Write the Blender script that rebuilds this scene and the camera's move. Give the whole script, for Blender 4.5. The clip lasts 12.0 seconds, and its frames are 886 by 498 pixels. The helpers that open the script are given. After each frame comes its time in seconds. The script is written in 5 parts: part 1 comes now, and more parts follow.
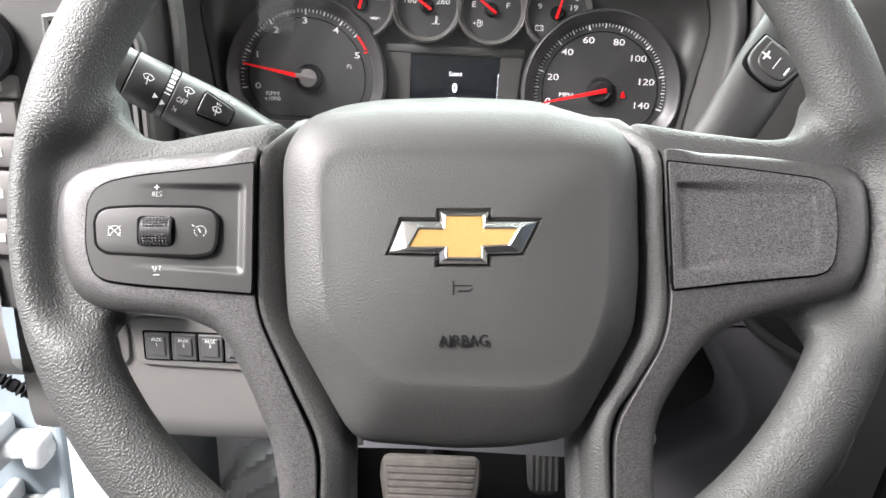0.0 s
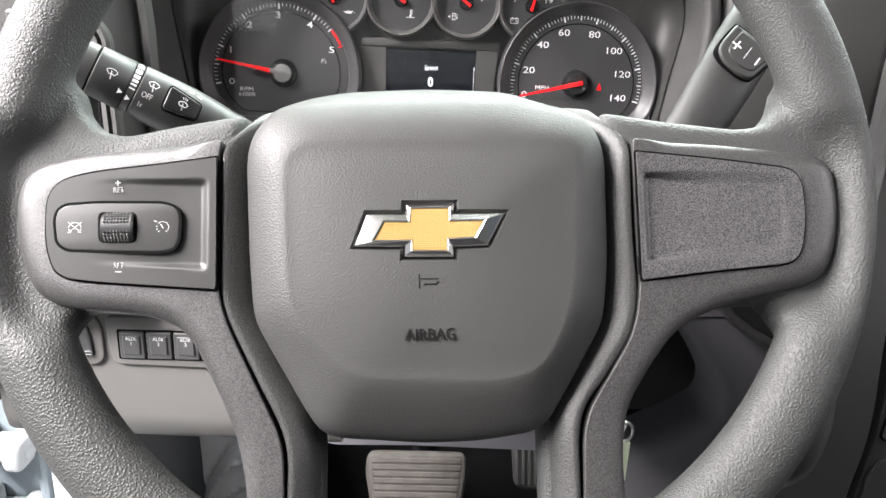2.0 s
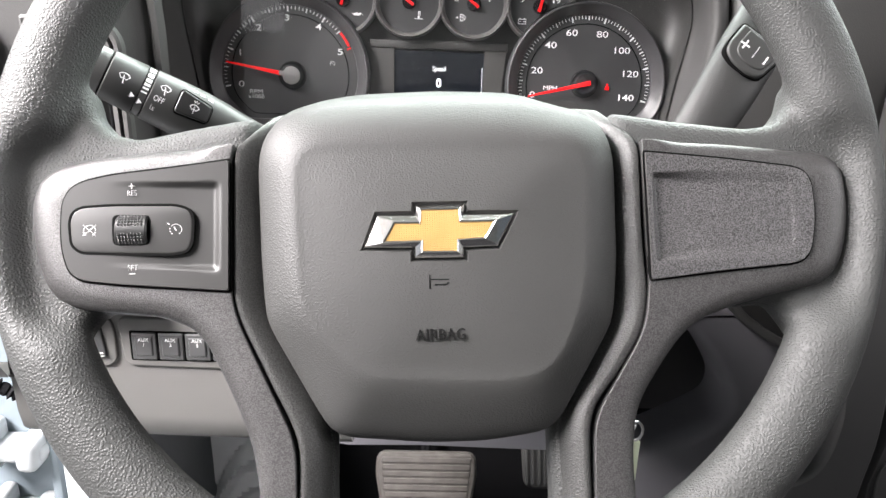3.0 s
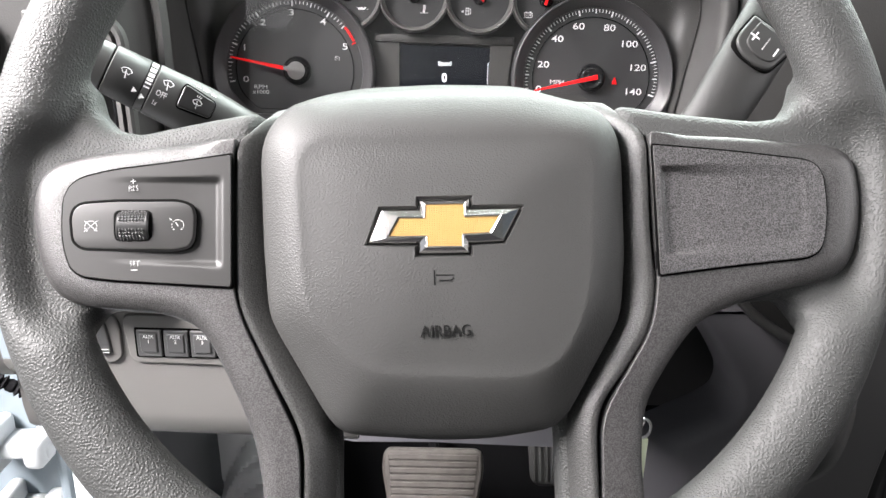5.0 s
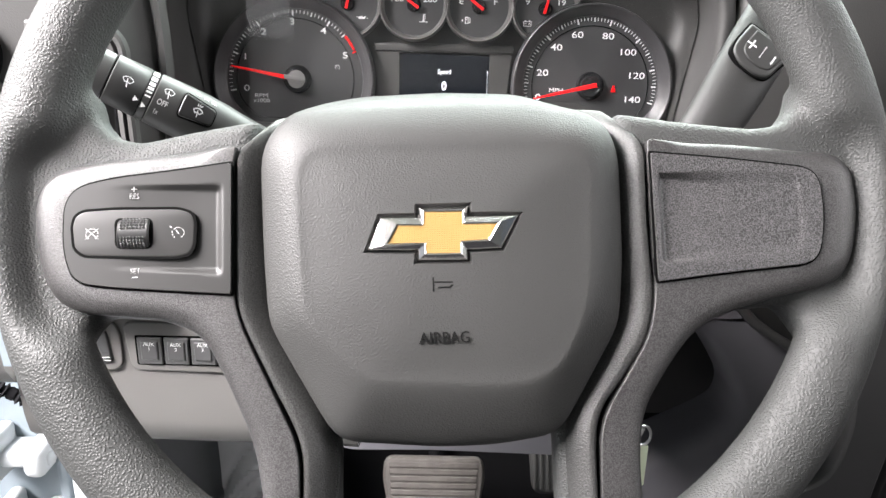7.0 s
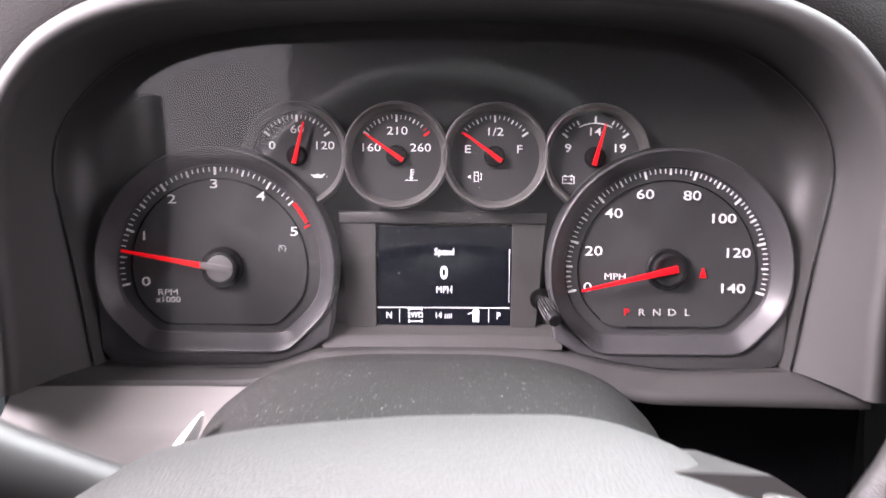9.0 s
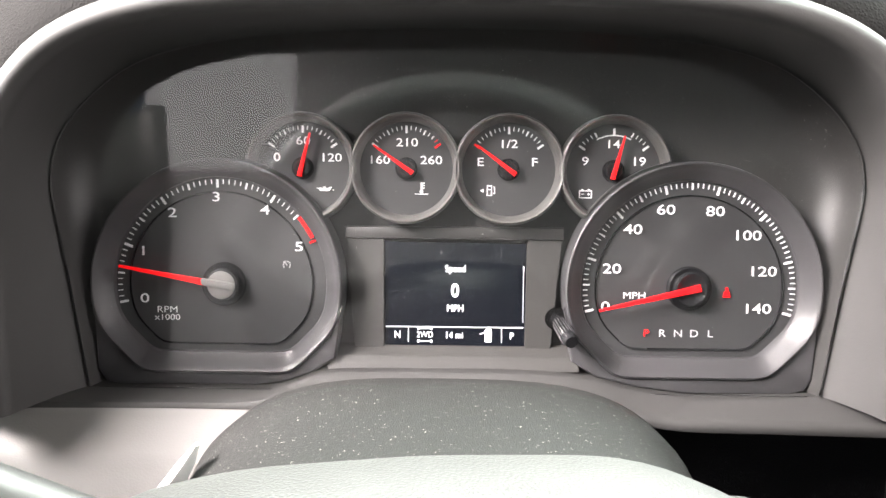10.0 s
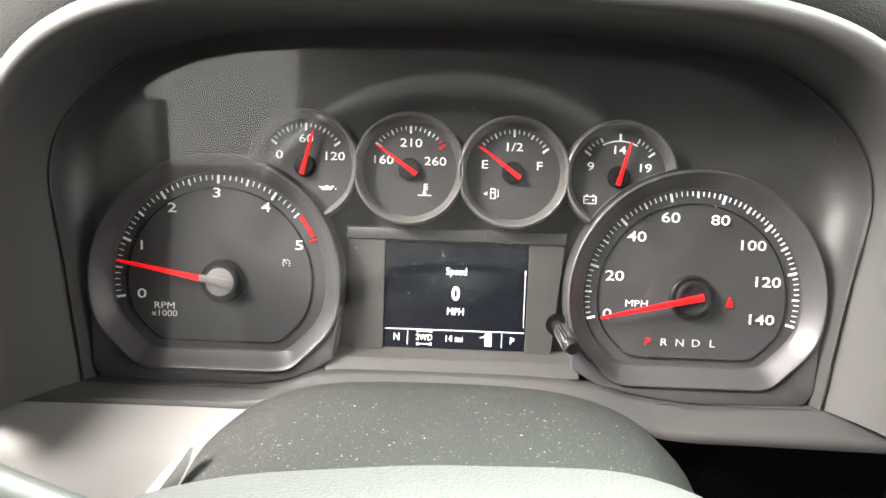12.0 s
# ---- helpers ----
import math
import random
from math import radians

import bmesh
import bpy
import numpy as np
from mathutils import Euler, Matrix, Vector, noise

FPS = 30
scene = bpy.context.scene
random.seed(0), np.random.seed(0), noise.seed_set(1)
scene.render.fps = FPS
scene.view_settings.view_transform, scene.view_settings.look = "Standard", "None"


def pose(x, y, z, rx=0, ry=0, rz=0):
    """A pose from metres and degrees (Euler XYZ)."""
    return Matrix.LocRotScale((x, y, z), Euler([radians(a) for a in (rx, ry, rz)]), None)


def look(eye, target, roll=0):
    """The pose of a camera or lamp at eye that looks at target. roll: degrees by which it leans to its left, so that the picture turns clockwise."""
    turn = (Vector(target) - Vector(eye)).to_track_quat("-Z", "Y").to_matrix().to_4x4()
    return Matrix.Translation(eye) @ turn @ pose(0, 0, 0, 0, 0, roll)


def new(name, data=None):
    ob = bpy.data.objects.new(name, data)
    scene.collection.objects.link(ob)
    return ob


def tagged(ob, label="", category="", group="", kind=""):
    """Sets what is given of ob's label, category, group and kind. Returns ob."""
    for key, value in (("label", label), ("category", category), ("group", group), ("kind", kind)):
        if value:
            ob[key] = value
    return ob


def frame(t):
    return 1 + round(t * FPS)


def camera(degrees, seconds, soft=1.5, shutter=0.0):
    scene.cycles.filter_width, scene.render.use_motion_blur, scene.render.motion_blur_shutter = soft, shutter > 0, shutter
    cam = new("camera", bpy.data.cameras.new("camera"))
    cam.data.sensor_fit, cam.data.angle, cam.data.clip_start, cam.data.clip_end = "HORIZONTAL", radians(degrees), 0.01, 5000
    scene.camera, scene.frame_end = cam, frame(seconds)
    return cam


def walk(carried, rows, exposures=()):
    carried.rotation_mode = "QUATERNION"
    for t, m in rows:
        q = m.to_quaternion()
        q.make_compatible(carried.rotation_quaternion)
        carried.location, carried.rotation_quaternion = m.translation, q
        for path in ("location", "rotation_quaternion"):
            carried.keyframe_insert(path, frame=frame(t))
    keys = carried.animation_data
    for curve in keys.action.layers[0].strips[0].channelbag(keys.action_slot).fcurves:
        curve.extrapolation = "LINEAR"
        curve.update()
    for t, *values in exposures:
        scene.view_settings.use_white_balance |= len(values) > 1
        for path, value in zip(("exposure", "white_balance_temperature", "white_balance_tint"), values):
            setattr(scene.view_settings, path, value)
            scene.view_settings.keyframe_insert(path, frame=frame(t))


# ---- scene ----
cam = camera(62.9, 12.0, shutter=0.5)
PATH = [
    (0, (-0.009, -0.02, 0.923), (0.022, 1.878, 0.293), 2.8),
    (0.5, (-0.003, -0.024, 0.923), (0.048, 1.875, 0.298), 2.6),
    (1, (-0.003, -0.02, 0.92), (0.059, 1.877, 0.29), 2.6),
    (1.5, (-0.002, -0.019, 0.92), (0.063, 1.877, 0.286), 2.5),
    (2, (0.001, -0.018, 0.921), (0.062, 1.876, 0.284), 2.4),
    (2.5, (0.0, -0.019, 0.921), (0.051, 1.875, 0.281), 2.2),
    (3, (0.0, -0.02, 0.922), (0.039, 1.875, 0.284), 1.9),
    (5, (0.001, -0.016, 0.92), (0.021, 1.876, 0.273), 1.6),
    (5.5, (0.001, -0.018, 0.92), (0.019, 1.875, 0.274), 1.5),
    (6, (0.001, -0.018, 0.92), (0.019, 1.876, 0.278), 1.6),
    (6.5, (0.002, -0.018, 0.92), (0.019, 1.878, 0.282), 1.5),
    (6.7, (0.002, -0.018, 0.92), (0.019, 1.879, 0.287), 1.5),
    (7.5, (0.002, -0.017, 0.921), (0.017, 1.885, 0.300), 1.4),
    (7.95, (0.002, -0.014, 0.923), (0.014, 1.894, 0.322), 1.2),
    (8.3, (0.003, 0.035, 0.935), (0.005, 1.964, 0.403), 0.8),
    (8.4, (0.005, 0.068, 0.94), (0.002, 2.001, 0.43), 0.7),
    (8.5, (0.007, 0.101, 0.945), (-0.004, 2.043, 0.466), 0.5),
    (8.6, (0.005, 0.135, 0.946), (0.005, 2.085, 0.504), 0.6),
    (8.7, (0.007, 0.164, 0.946), (0.001, 2.121, 0.537), 0.5),
    (9, (0.009, 0.217, 0.945), (-0.015, 2.184, 0.587), 0.2),
    (9.2, (0.009, 0.231, 0.944), (-0.012, 2.201, 0.6), 0.3),
    (9.5, (0.008, 0.239, 0.942), (-0.028, 2.211, 0.61), 0.2),
    (10, (0.006, 0.234, 0.943), (-0.035, 2.208, 0.625), 0.4),
    (10.5, (0.009, 0.241, 0.942), (-0.0305, 2.214, 0.616), 0.8),
    (11, (0.014, 0.243, 0.941), (-0.026, 2.217, 0.618), 1.2),
    (11.5, (0.008, 0.241, 0.939), (-0.0255, 2.215, 0.6215), 1.6),
    (12, (0.004, 0.238, 0.943), (-0.032, 2.213, 0.628), 1.9),
]
walk(cam, [(t, look(eye, target, roll)) for t, eye, target, roll in PATH],
     exposures=[(0, 0.0, 6500, 12), (8.2, 0.0, 6500, 12), (8.5, 0.05, 6500, 11), (8.7, 0.1, 6500, 12), (9.0, 0.25, 6500, 28), (9.4, 0.65, 6600, 22), (10.5, 0.78, 6800, 11), (12, 0.78, 6850, 9)])

# ---------------------------------------------------------------- light
world = bpy.data.worlds.new("sky")
scene.world = world
world.use_nodes = True
wn = world.node_tree
sky = wn.nodes.new("ShaderNodeTexSky")
sky.sky_type, sky.sun_disc = "NISHITA", False
sky.sun_elevation, sky.sun_rotation = radians(52), radians(-60)
sky.air_density, sky.dust_density, sky.ozone_density = 1.0, 3.0, 1.0
wn.links.new(sky.outputs[0], wn.nodes["Background"].inputs[0])
wn.nodes["Background"].inputs[1].default_value = 0.04

sun = new("sun", bpy.data.lights.new("sun", "SUN"))
sun.data.energy, sun.data.angle, sun.data.color = 0.7, radians(14), (1.0, 0.96, 0.9)
sun.matrix_world = look((-3, -1.5, 6), (0, 0.3, 0.8))


def window_light(name, eye, target, sx, sy, power, color):
    lamp = new(name, bpy.data.lights.new(name, "AREA"))
    lamp.data.shape, lamp.data.size, lamp.data.size_y = "RECTANGLE", sx, sy
    lamp.data.energy, lamp.data.color = power, color
    lamp.matrix_world = look(eye, target)
    return lamp


# daylight in the windscreen, the open driver's door and the passenger's window
window_light("windscreen_daylight", (0.30, 1.00, 1.58), (0.1, 0.2, 0.8), 1.5, 0.9, 125, (0.88, 1.0, 0.94))
window_light("door_daylight", (-1.45, -0.12, 2.1), (0.0, 0.3, 0.8), 1.4, 0.9, 475, (1.0, 0.965, 0.955))
window_light("rear_window_daylight", (-0.69, -1.12, 1.375), (-0.69, 0.4, 1.375), 0.44, 0.48, 1.15, (1.0, 0.985, 0.97))
window_light("passenger_window_daylight", (1.42, 0.0, 1.42), (0.0, 0.3, 0.8), 0.9, 0.4, 16, (1.0, 0.98, 0.98))

# ---------------------------------------------------------------- materials
def material(name, color, rough=0.5, metal=0.0, grain=0.0, cell=0.0015, fine=0.0, fine_scale=2500.0, vary=0.12,
             vary_scale=14.0, spec=0.5, emit=0.0, dust=0.0, rough_height=0.9, glint=0.0, glint_scale=1400.0):
    """A procedural surface: base colour with slow variation, leather-like cells and fine grain as relief."""
    m = bpy.data.materials.new(name)
    m.use_nodes = True
    nt = m.node_tree
    n, l = nt.nodes, nt.links
    b = n["Principled BSDF"]
    b.inputs["Roughness"].default_value = rough
    b.inputs["Metallic"].default_value = metal
    b.inputs["Specular IOR Level"].default_value = spec
    tc = n.new("ShaderNodeTexCoord")
    big = n.new("ShaderNodeTexNoise")
    big.inputs["Scale"].default_value = vary_scale
    big.inputs["Detail"].default_value = 5
    l.new(tc.outputs["Object"], big.inputs["Vector"])
    ramp = n.new("ShaderNodeMapRange")
    ramp.inputs["To Min"].default_value, ramp.inputs["To Max"].default_value = 1 - vary, 1 + vary
    l.new(big.outputs["Fac"], ramp.inputs["Value"])
    mul = n.new("ShaderNodeMix")
    mul.data_type, mul.blend_type = "RGBA", "MULTIPLY"
    mul.inputs["Factor"].default_value = 1.0
    mul.inputs["A"].default_value = (*color, 1)
    l.new(ramp.outputs["Result"], mul.inputs["B"])
    out = mul.outputs["Result"]
    # glints of the grain painted into the base colour as light and dark specks
    if glint:
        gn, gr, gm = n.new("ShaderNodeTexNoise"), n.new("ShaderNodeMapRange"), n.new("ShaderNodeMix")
        gn.inputs["Scale"].default_value, gn.inputs["Detail"].default_value = glint_scale, 1
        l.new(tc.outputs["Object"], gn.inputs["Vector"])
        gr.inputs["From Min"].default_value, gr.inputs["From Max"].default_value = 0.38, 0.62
        gr.inputs["To Min"].default_value, gr.inputs["To Max"].default_value = 1 - glint, 1 + glint
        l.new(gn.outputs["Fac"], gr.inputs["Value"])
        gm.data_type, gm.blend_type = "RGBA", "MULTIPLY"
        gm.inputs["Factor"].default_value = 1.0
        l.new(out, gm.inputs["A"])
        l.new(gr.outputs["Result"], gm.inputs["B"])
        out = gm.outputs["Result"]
    if dust:
        sp = n.new("ShaderNodeTexNoise")
        sp.inputs["Scale"].default_value, sp.inputs["Detail"].default_value = 1000, 3
        l.new(tc.outputs["Object"], sp.inputs["Vector"])
        cut = n.new("ShaderNodeMapRange")
        cut.inputs["From Min"].default_value, cut.inputs["From Max"].default_value = 0.655, 0.73
        cut.inputs["To Max"].default_value = dust
        l.new(sp.outputs["Fac"], cut.inputs["Value"])
        dm = n.new("ShaderNodeMix")
        dm.data_type = "RGBA"
        dm.inputs["B"].default_value = (0.45, 0.43, 0.40, 1)
        l.new(cut.outputs["Result"], dm.inputs["Factor"])
        l.new(out, dm.inputs["A"])
        out = dm.outputs["Result"]
    l.new(out, b.inputs["Base Color"])
    rr = n.new("ShaderNodeMapRange")
    rr.inputs["To Min"].default_value, rr.inputs["To Max"].default_value = max(rough - 0.07, 0.02), min(rough + 0.07, 1)
    l.new(big.outputs["Fac"], rr.inputs["Value"])
    l.new(rr.outputs["Result"], b.inputs["Roughness"])
    normal = None
    if grain:
        warp = n.new("ShaderNodeTexNoise")
        warp.inputs["Scale"].default_value = 0.6 / cell
        l.new(tc.outputs["Object"], warp.inputs["Vector"])
        wmix = n.new("ShaderNodeVectorMath")
        wmix.operation = "MULTIPLY_ADD"
        wmix.inputs[1].default_value = (cell * 0.35,) * 3
        l.new(warp.outputs["Color"], wmix.inputs[0])
        l.new(tc.outputs["Object"], wmix.inputs[2])
        v = n.new("ShaderNodeTexVoronoi")
        v.inputs["Scale"].default_value = 1.0 / cell
        l.new(wmix.outputs[0], v.inputs["Vector"])
        edge = n.new("ShaderNodeMapRange")
        edge.interpolation_type = "SMOOTHSTEP"
        edge.inputs["From Min"].default_value, edge.inputs["From Max"].default_value = 0.22, 0.66
        edge.inputs["To Min"].default_value, edge.inputs["To Max"].default_value = 1.0, 0.0
        l.new(v.outputs["Distance"], edge.inputs["Value"])
        bump = n.new("ShaderNodeBump")
        bump.inputs["Strength"].default_value = grain
        bump.inputs["Distance"].default_value = cell * 0.24
        l.new(edge.outputs["Result"], bump.inputs["Height"])
        normal = bump.outputs["Normal"]
    if fine:
        f = n.new("ShaderNodeTexNoise")
        f.inputs["Scale"].default_value, f.inputs["Detail"].default_value = fine_scale, 2
        l.new(tc.outputs["Object"], f.inputs["Vector"])
        fb = n.new("ShaderNodeBump")
        fb.inputs["Strength"].default_value, fb.inputs["Distance"].default_value = fine, rough_height / fine_scale
        l.new(f.outputs["Fac"], fb.inputs["Height"])
        if normal:
            l.new(normal, fb.inputs["Normal"])
        normal = fb.outputs["Normal"]
    if normal:
        l.new(normal, b.inputs["Normal"])
    if emit:
        b.inputs["Emission Color"].default_value = (*color, 1)
        b.inputs["Emission Strength"].default_value = emit
    return m


LEATHER = material("rim_leather", (0.036, 0.037, 0.036), 0.58, grain=0.72, cell=0.00115, fine=0.1, spec=0.42)
COVER = material("airbag_cover_skin", (0.033, 0.033, 0.032), 0.55, grain=0.4, cell=0.0009, fine=0.1, spec=0.4)
PLATE = material("grained_plastic", (0.034, 0.033, 0.033), 0.4, fine=0.75, fine_scale=2000, rough_height=0.6, vary=0.08, glint=0.65, glint_scale=2200, spec=0.5)
BLANK = material("sparkling_grained_plastic", (0.046, 0.0445, 0.0455), 0.34, fine=0.9, fine_scale=1700, rough_height=0.6, vary=0.08, glint=0.8, glint_scale=1900, spec=0.6)
SURROUND = material("surround_skin", (0.032, 0.032, 0.031), 0.45, grain=0.25, cell=0.001, fine=0.3, fine_scale=1500, glint=0.35)
# shading of the embossed marks painted in; the cover's own colour is lighter
MARK = material("moulded_mark_plastic", (0.006, 0.006, 0.006), 0.6, spec=0.1)
SATIN = material("satin_plastic", (0.020, 0.0195, 0.019), 0.46, fine=0.05, vary=0.05, spec=0.38)
BUTTON = material("button_plastic", (0.012, 0.012, 0.012), 0.36, fine=0.03, vary=0.05)
STALK = material("stalk_plastic", (0.032, 0.032, 0.0313), 0.46, fine=0.1, vary=0.06)
SEAM = material("dark_seam", (0.004, 0.004, 0.004), 0.8, spec=0.04)
BLACK = material("gloss_black_plastic", (0.010, 0.010, 0.011), 0.25)
SHROUD = material("column_plastic", (0.011, 0.011, 0.0106), 0.6, fine=0.5, fine_scale=1800, dust=0.4, spec=0.16)
DASH = material("dash_plastic", (0.165, 0.159, 0.152), 0.6, grain=0.12, cell=0.0010, vary=0.08)
DASHDARK = material("dark_dash_plastic", (0.050, 0.049, 0.048), 0.6, grain=0.15, cell=0.0012)
HOOD = material("binnacle_plastic", (0.026, 0.0253, 0.0246), 0.66, grain=0.1, cell=0.0010, vary=0.1)
MASK = material("cluster_mask", (0.026, 0.0254, 0.0247), 0.45, fine=0.15, dust=0.15)
HOODSKIN = material("hood_skin_plastic", (0.012, 0.0117, 0.0113), 0.8, grain=0.5, cell=0.0014, spec=0.06)
RING = material("gauge_ring_plastic", (0.038, 0.037, 0.039), 0.38, vary=0.1)
SMALLRING = material("small_ring_plastic", (0.072, 0.070, 0.067), 0.36, vary=0.1)
FLANK = material("display_flank_plastic", (0.034, 0.033, 0.0315), 0.5, vary=0.08)
FACE = material("gauge_face", (0.026, 0.026, 0.027), 0.5, vary=0.08)
# print glows slightly, also on the stalk, lever and rockers that have no lamp
WHITE = material("white_print", (0.7, 0.7, 0.7), 0.5, emit=0.05, vary=0.02)
RED = material("red_needle", (0.62, 0.004, 0.006), 0.55, emit=0.5, vary=0.02, spec=0.2)
REDDIM = material("red_print", (0.62, 0.008, 0.01), 0.5, emit=0.4, vary=0.02, spec=0.2)
SCREEN = material("screen_glass", (0.004, 0.005, 0.008), 0.12)
CAPGREY = material("pointer_cap", (0.13, 0.127, 0.123), 0.4)
GLOW = material("screen_white", (0.9, 0.92, 0.95), 0.5, emit=0.55, vary=0.0)
CHROME = material("chrome", (0.85, 0.83, 0.81), 0.17, metal=1.0, vary=0.03)
GOLD = material("gold_mesh", (0.36, 0.225, 0.075), 0.45, metal=0.35, vary=0.06, fine=0.3)
PRINT = material("pale_print", (0.46, 0.46, 0.46), 0.5, vary=0.02)
LEVER = material("lever_plastic", (0.020, 0.020, 0.0195), 0.5, fine=0.4, fine_scale=1500)
RUBBER = material("pedal_rubber", (0.115, 0.104, 0.096), 0.4, vary=0.5, vary_scale=60, fine=0.3, fine_scale=900)
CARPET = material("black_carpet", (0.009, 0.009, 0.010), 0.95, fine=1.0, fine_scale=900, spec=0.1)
FOOT = material("footwell_plastic", (0.125, 0.121, 0.132), 0.6, vary=0.1)
LINER = material("liner_fabric", (0.60, 0.60, 0.61), 0.7, vary=0.15, fine=0.5, fine_scale=900)
CONSOLE = material("console_plastic", (0.036, 0.0355, 0.036), 0.55, vary=0.12, grain=0.15, cell=0.0012)
ROCKER = material("rocker_plastic", (0.075, 0.075, 0.076), 0.4, vary=0.05)
BRACE = material("brace_paint", (0.20, 0.195, 0.215), 0.5, vary=0.08)
# shade on the white body painted as a separate blue-grey colour
BODYSHADE = material("body_shade_paint", (0.20, 0.235, 0.26), 0.4, vary=0.12)
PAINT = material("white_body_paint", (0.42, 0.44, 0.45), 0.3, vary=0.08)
TRIM = material("cabin_trim", (0.30, 0.29, 0.28), 0.8, vary=0.08)
STEEL = material("steel", (0.55, 0.55, 0.55), 0.3, metal=1.0)
PALE = material("pale_grey_plastic", (0.42, 0.42, 0.41), 0.35, vary=0.05)
TAG = material("pale_green_tag", (0.62, 0.68, 0.50), 0.5)
SEATCLOTH = material("seat_vinyl", (0.05, 0.05, 0.05), 0.6, grain=0.3, cell=0.002)
ASPHALT = material("asphalt", (0.09, 0.09, 0.092), 0.9, fine=1.0, fine_scale=300)

# ---------------------------------------------------------------- mesh helpers
from mathutils.geometry import tessellate_polygon

MM = 0.001


def thing(name, m=Matrix(), label="", category="", group="", kind=""):
    ob = new(name)
    ob.empty_display_size = 0.02
    ob.matrix_world = m
    return tagged(ob, label, category, group, kind)


def part(name, bm, mat, parent=None, label="", smooth=True):
    if isinstance(bm, bpy.types.Mesh):
        me = bm
    else:
        me = bpy.data.meshes.new(name)
        bm.to_mesh(me)
        bm.free()
    me.materials.clear()
    me.materials.append(mat)
    if smooth:
        me.shade_smooth()
        me.set_sharp_from_angle(angle=radians(38))
    ob = new(name, me)
    ob.parent = parent
    return tagged(ob, label)


def area2(pts):
    return sum(a[0] * b[1] - b[0] * a[1] for a, b in zip(pts, pts[1:] + pts[:1]))


def ccw(pts):
    pts = [tuple(p[:2]) for p in pts]
    return pts if area2(pts) > 0 else pts[::-1]


def round_poly(pts, r, k=5):
    """Corners of a polygon rounded; r one radius or one for each corner."""
    out, n = [], len(pts)
    for i, p in enumerate(pts):
        ri = r[i] if isinstance(r, (list, tuple)) else r
        p0, p1, p2 = Vector(pts[i - 1]), Vector(p), Vector(pts[(i + 1) % n])
        d0, d2 = (p0 - p1), (p2 - p1)
        t = min(ri, d0.length * 0.48, d2.length * 0.48)
        if t <= 0:
            out.append(tuple(p1))
            continue
        a, b = p1 + d0.normalized() * t, p1 + d2.normalized() * t
        for j in range(k + 1):
            s = j / k
            out.append(tuple((1 - s) ** 2 * a + 2 * s * (1 - s) * p1 + s * s * b))
    return out


def inset(pts, d):
    n, out = len(pts), []
    for i in range(n):
        p0, p1, p2 = Vector(pts[i - 1]), Vector(pts[i]), Vector(pts[(i + 1) % n])
        a, b = (p1 - p0), (p2 - p1)
        a = a.normalized() if a.length > 1e-9 else b.normalized()
        b = b.normalized() if b.length > 1e-9 else a
        na, nb = Vector((-a.y, a.x)), Vector((-b.y, b.x))
        m = na + nb
        m = m.normalized() if m.length > 1e-6 else na
        k = max(m.dot(na), 0.5)
        out.append(tuple(p1 + m * ((d[i] if isinstance(d, list) else d) / k)))
    return out


def loft(rings, close=True, cap0=True, cap1=True):
    """Skins rings of 3D points of equal count, in millimetres."""
    bm = bmesh.new()
    vs = [[bm.verts.new(Vector(p) * MM) for p in ring] for ring in rings]
    n = len(rings[0])
    for a, b in zip(vs, vs[1:]):
        for i in range(n if close else n - 1):
            j = (i + 1) % n
            bm.faces.new((a[i], a[j], b[j], b[i]))
    for ok, ring, pts in ((cap0, vs[0], rings[0]), (cap1, vs[-1], rings[-1])):
        if close and ok:
            for tri in tessellate_polygon([[Vector(p) for p in pts]]):
                if len(set(tri)) == 3 and bm.faces.get([ring[i] for i in tri]) is None:
                    bm.faces.new([ring[i] for i in tri])
    bmesh.ops.recalc_face_normals(bm, faces=bm.faces)
    return bm


def slab(pts, z0, z1, r=1.0, k=4, corner=0.0, rise=1.0):
    """A plate with outline pts from z0 to z1 (mm), its upper edge rounded by r."""
    o = ccw(round_poly(ccw(pts), corner) if corner else pts)
    if callable(r):
        fine = []
        for p, q in zip(o, o[1:] + o[:1]):
            m = max(1, int(math.dist(p, q) / 3))
            fine += [(p[0] + (q[0] - p[0]) * i / m, p[1] + (q[1] - p[1]) * i / m) for i in range(m)]
        o = fine
    rr = [r(x, y) for x, y in o] if callable(r) else [r] * len(o)
    rings = [[(x, y, z0) for x, y in o]]
    for j in range(k + 1):
        a = j / k * math.pi / 2
        q = inset(o, [v * (1 - math.cos(a)) for v in rr])
        rings.append([(x, y, z1 + v * rise * (math.sin(a) - 1)) for (x, y), v in zip(q, rr)])
    return loft(rings)


def seam_ring(o, z0, z1, out=1.0, within=0.4):
    """A dark joint that runs round an outline."""
    a, b = inset(o, -out), inset(o, within)
    return loft([[(x, y, z) for x, y in q] for q, z in ((a, z0), (a, z1), (b, z1), (b, z0))], cap0=False, cap1=False)


def dished(o, c, z0, z1, hollow, n=240, m=64):
    """A plate whose upper face sinks by hollow(x, y)."""
    A = polar(o, c, n)
    rings = [[(x, y, z0) for x, y in A], [(x, y, z1 - 0.6) for x, y in A]]
    for j in range(m):
        q = (1 - 0.006) * (1 - j / m)
        rings.append([(c[0] + (x - c[0]) * q, c[1] + (y - c[1]) * q, z1 - hollow(c[0] + (x - c[0]) * q, c[1] + (y - c[1]) * q)) for x, y in A])
    return loft(rings)


def ease(v, a, b):
    """Smooth step of v from a to b."""
    k = max(0.0, min(1.0, (v - a) / (b - a)))
    return k * k * (3 - 2 * k)


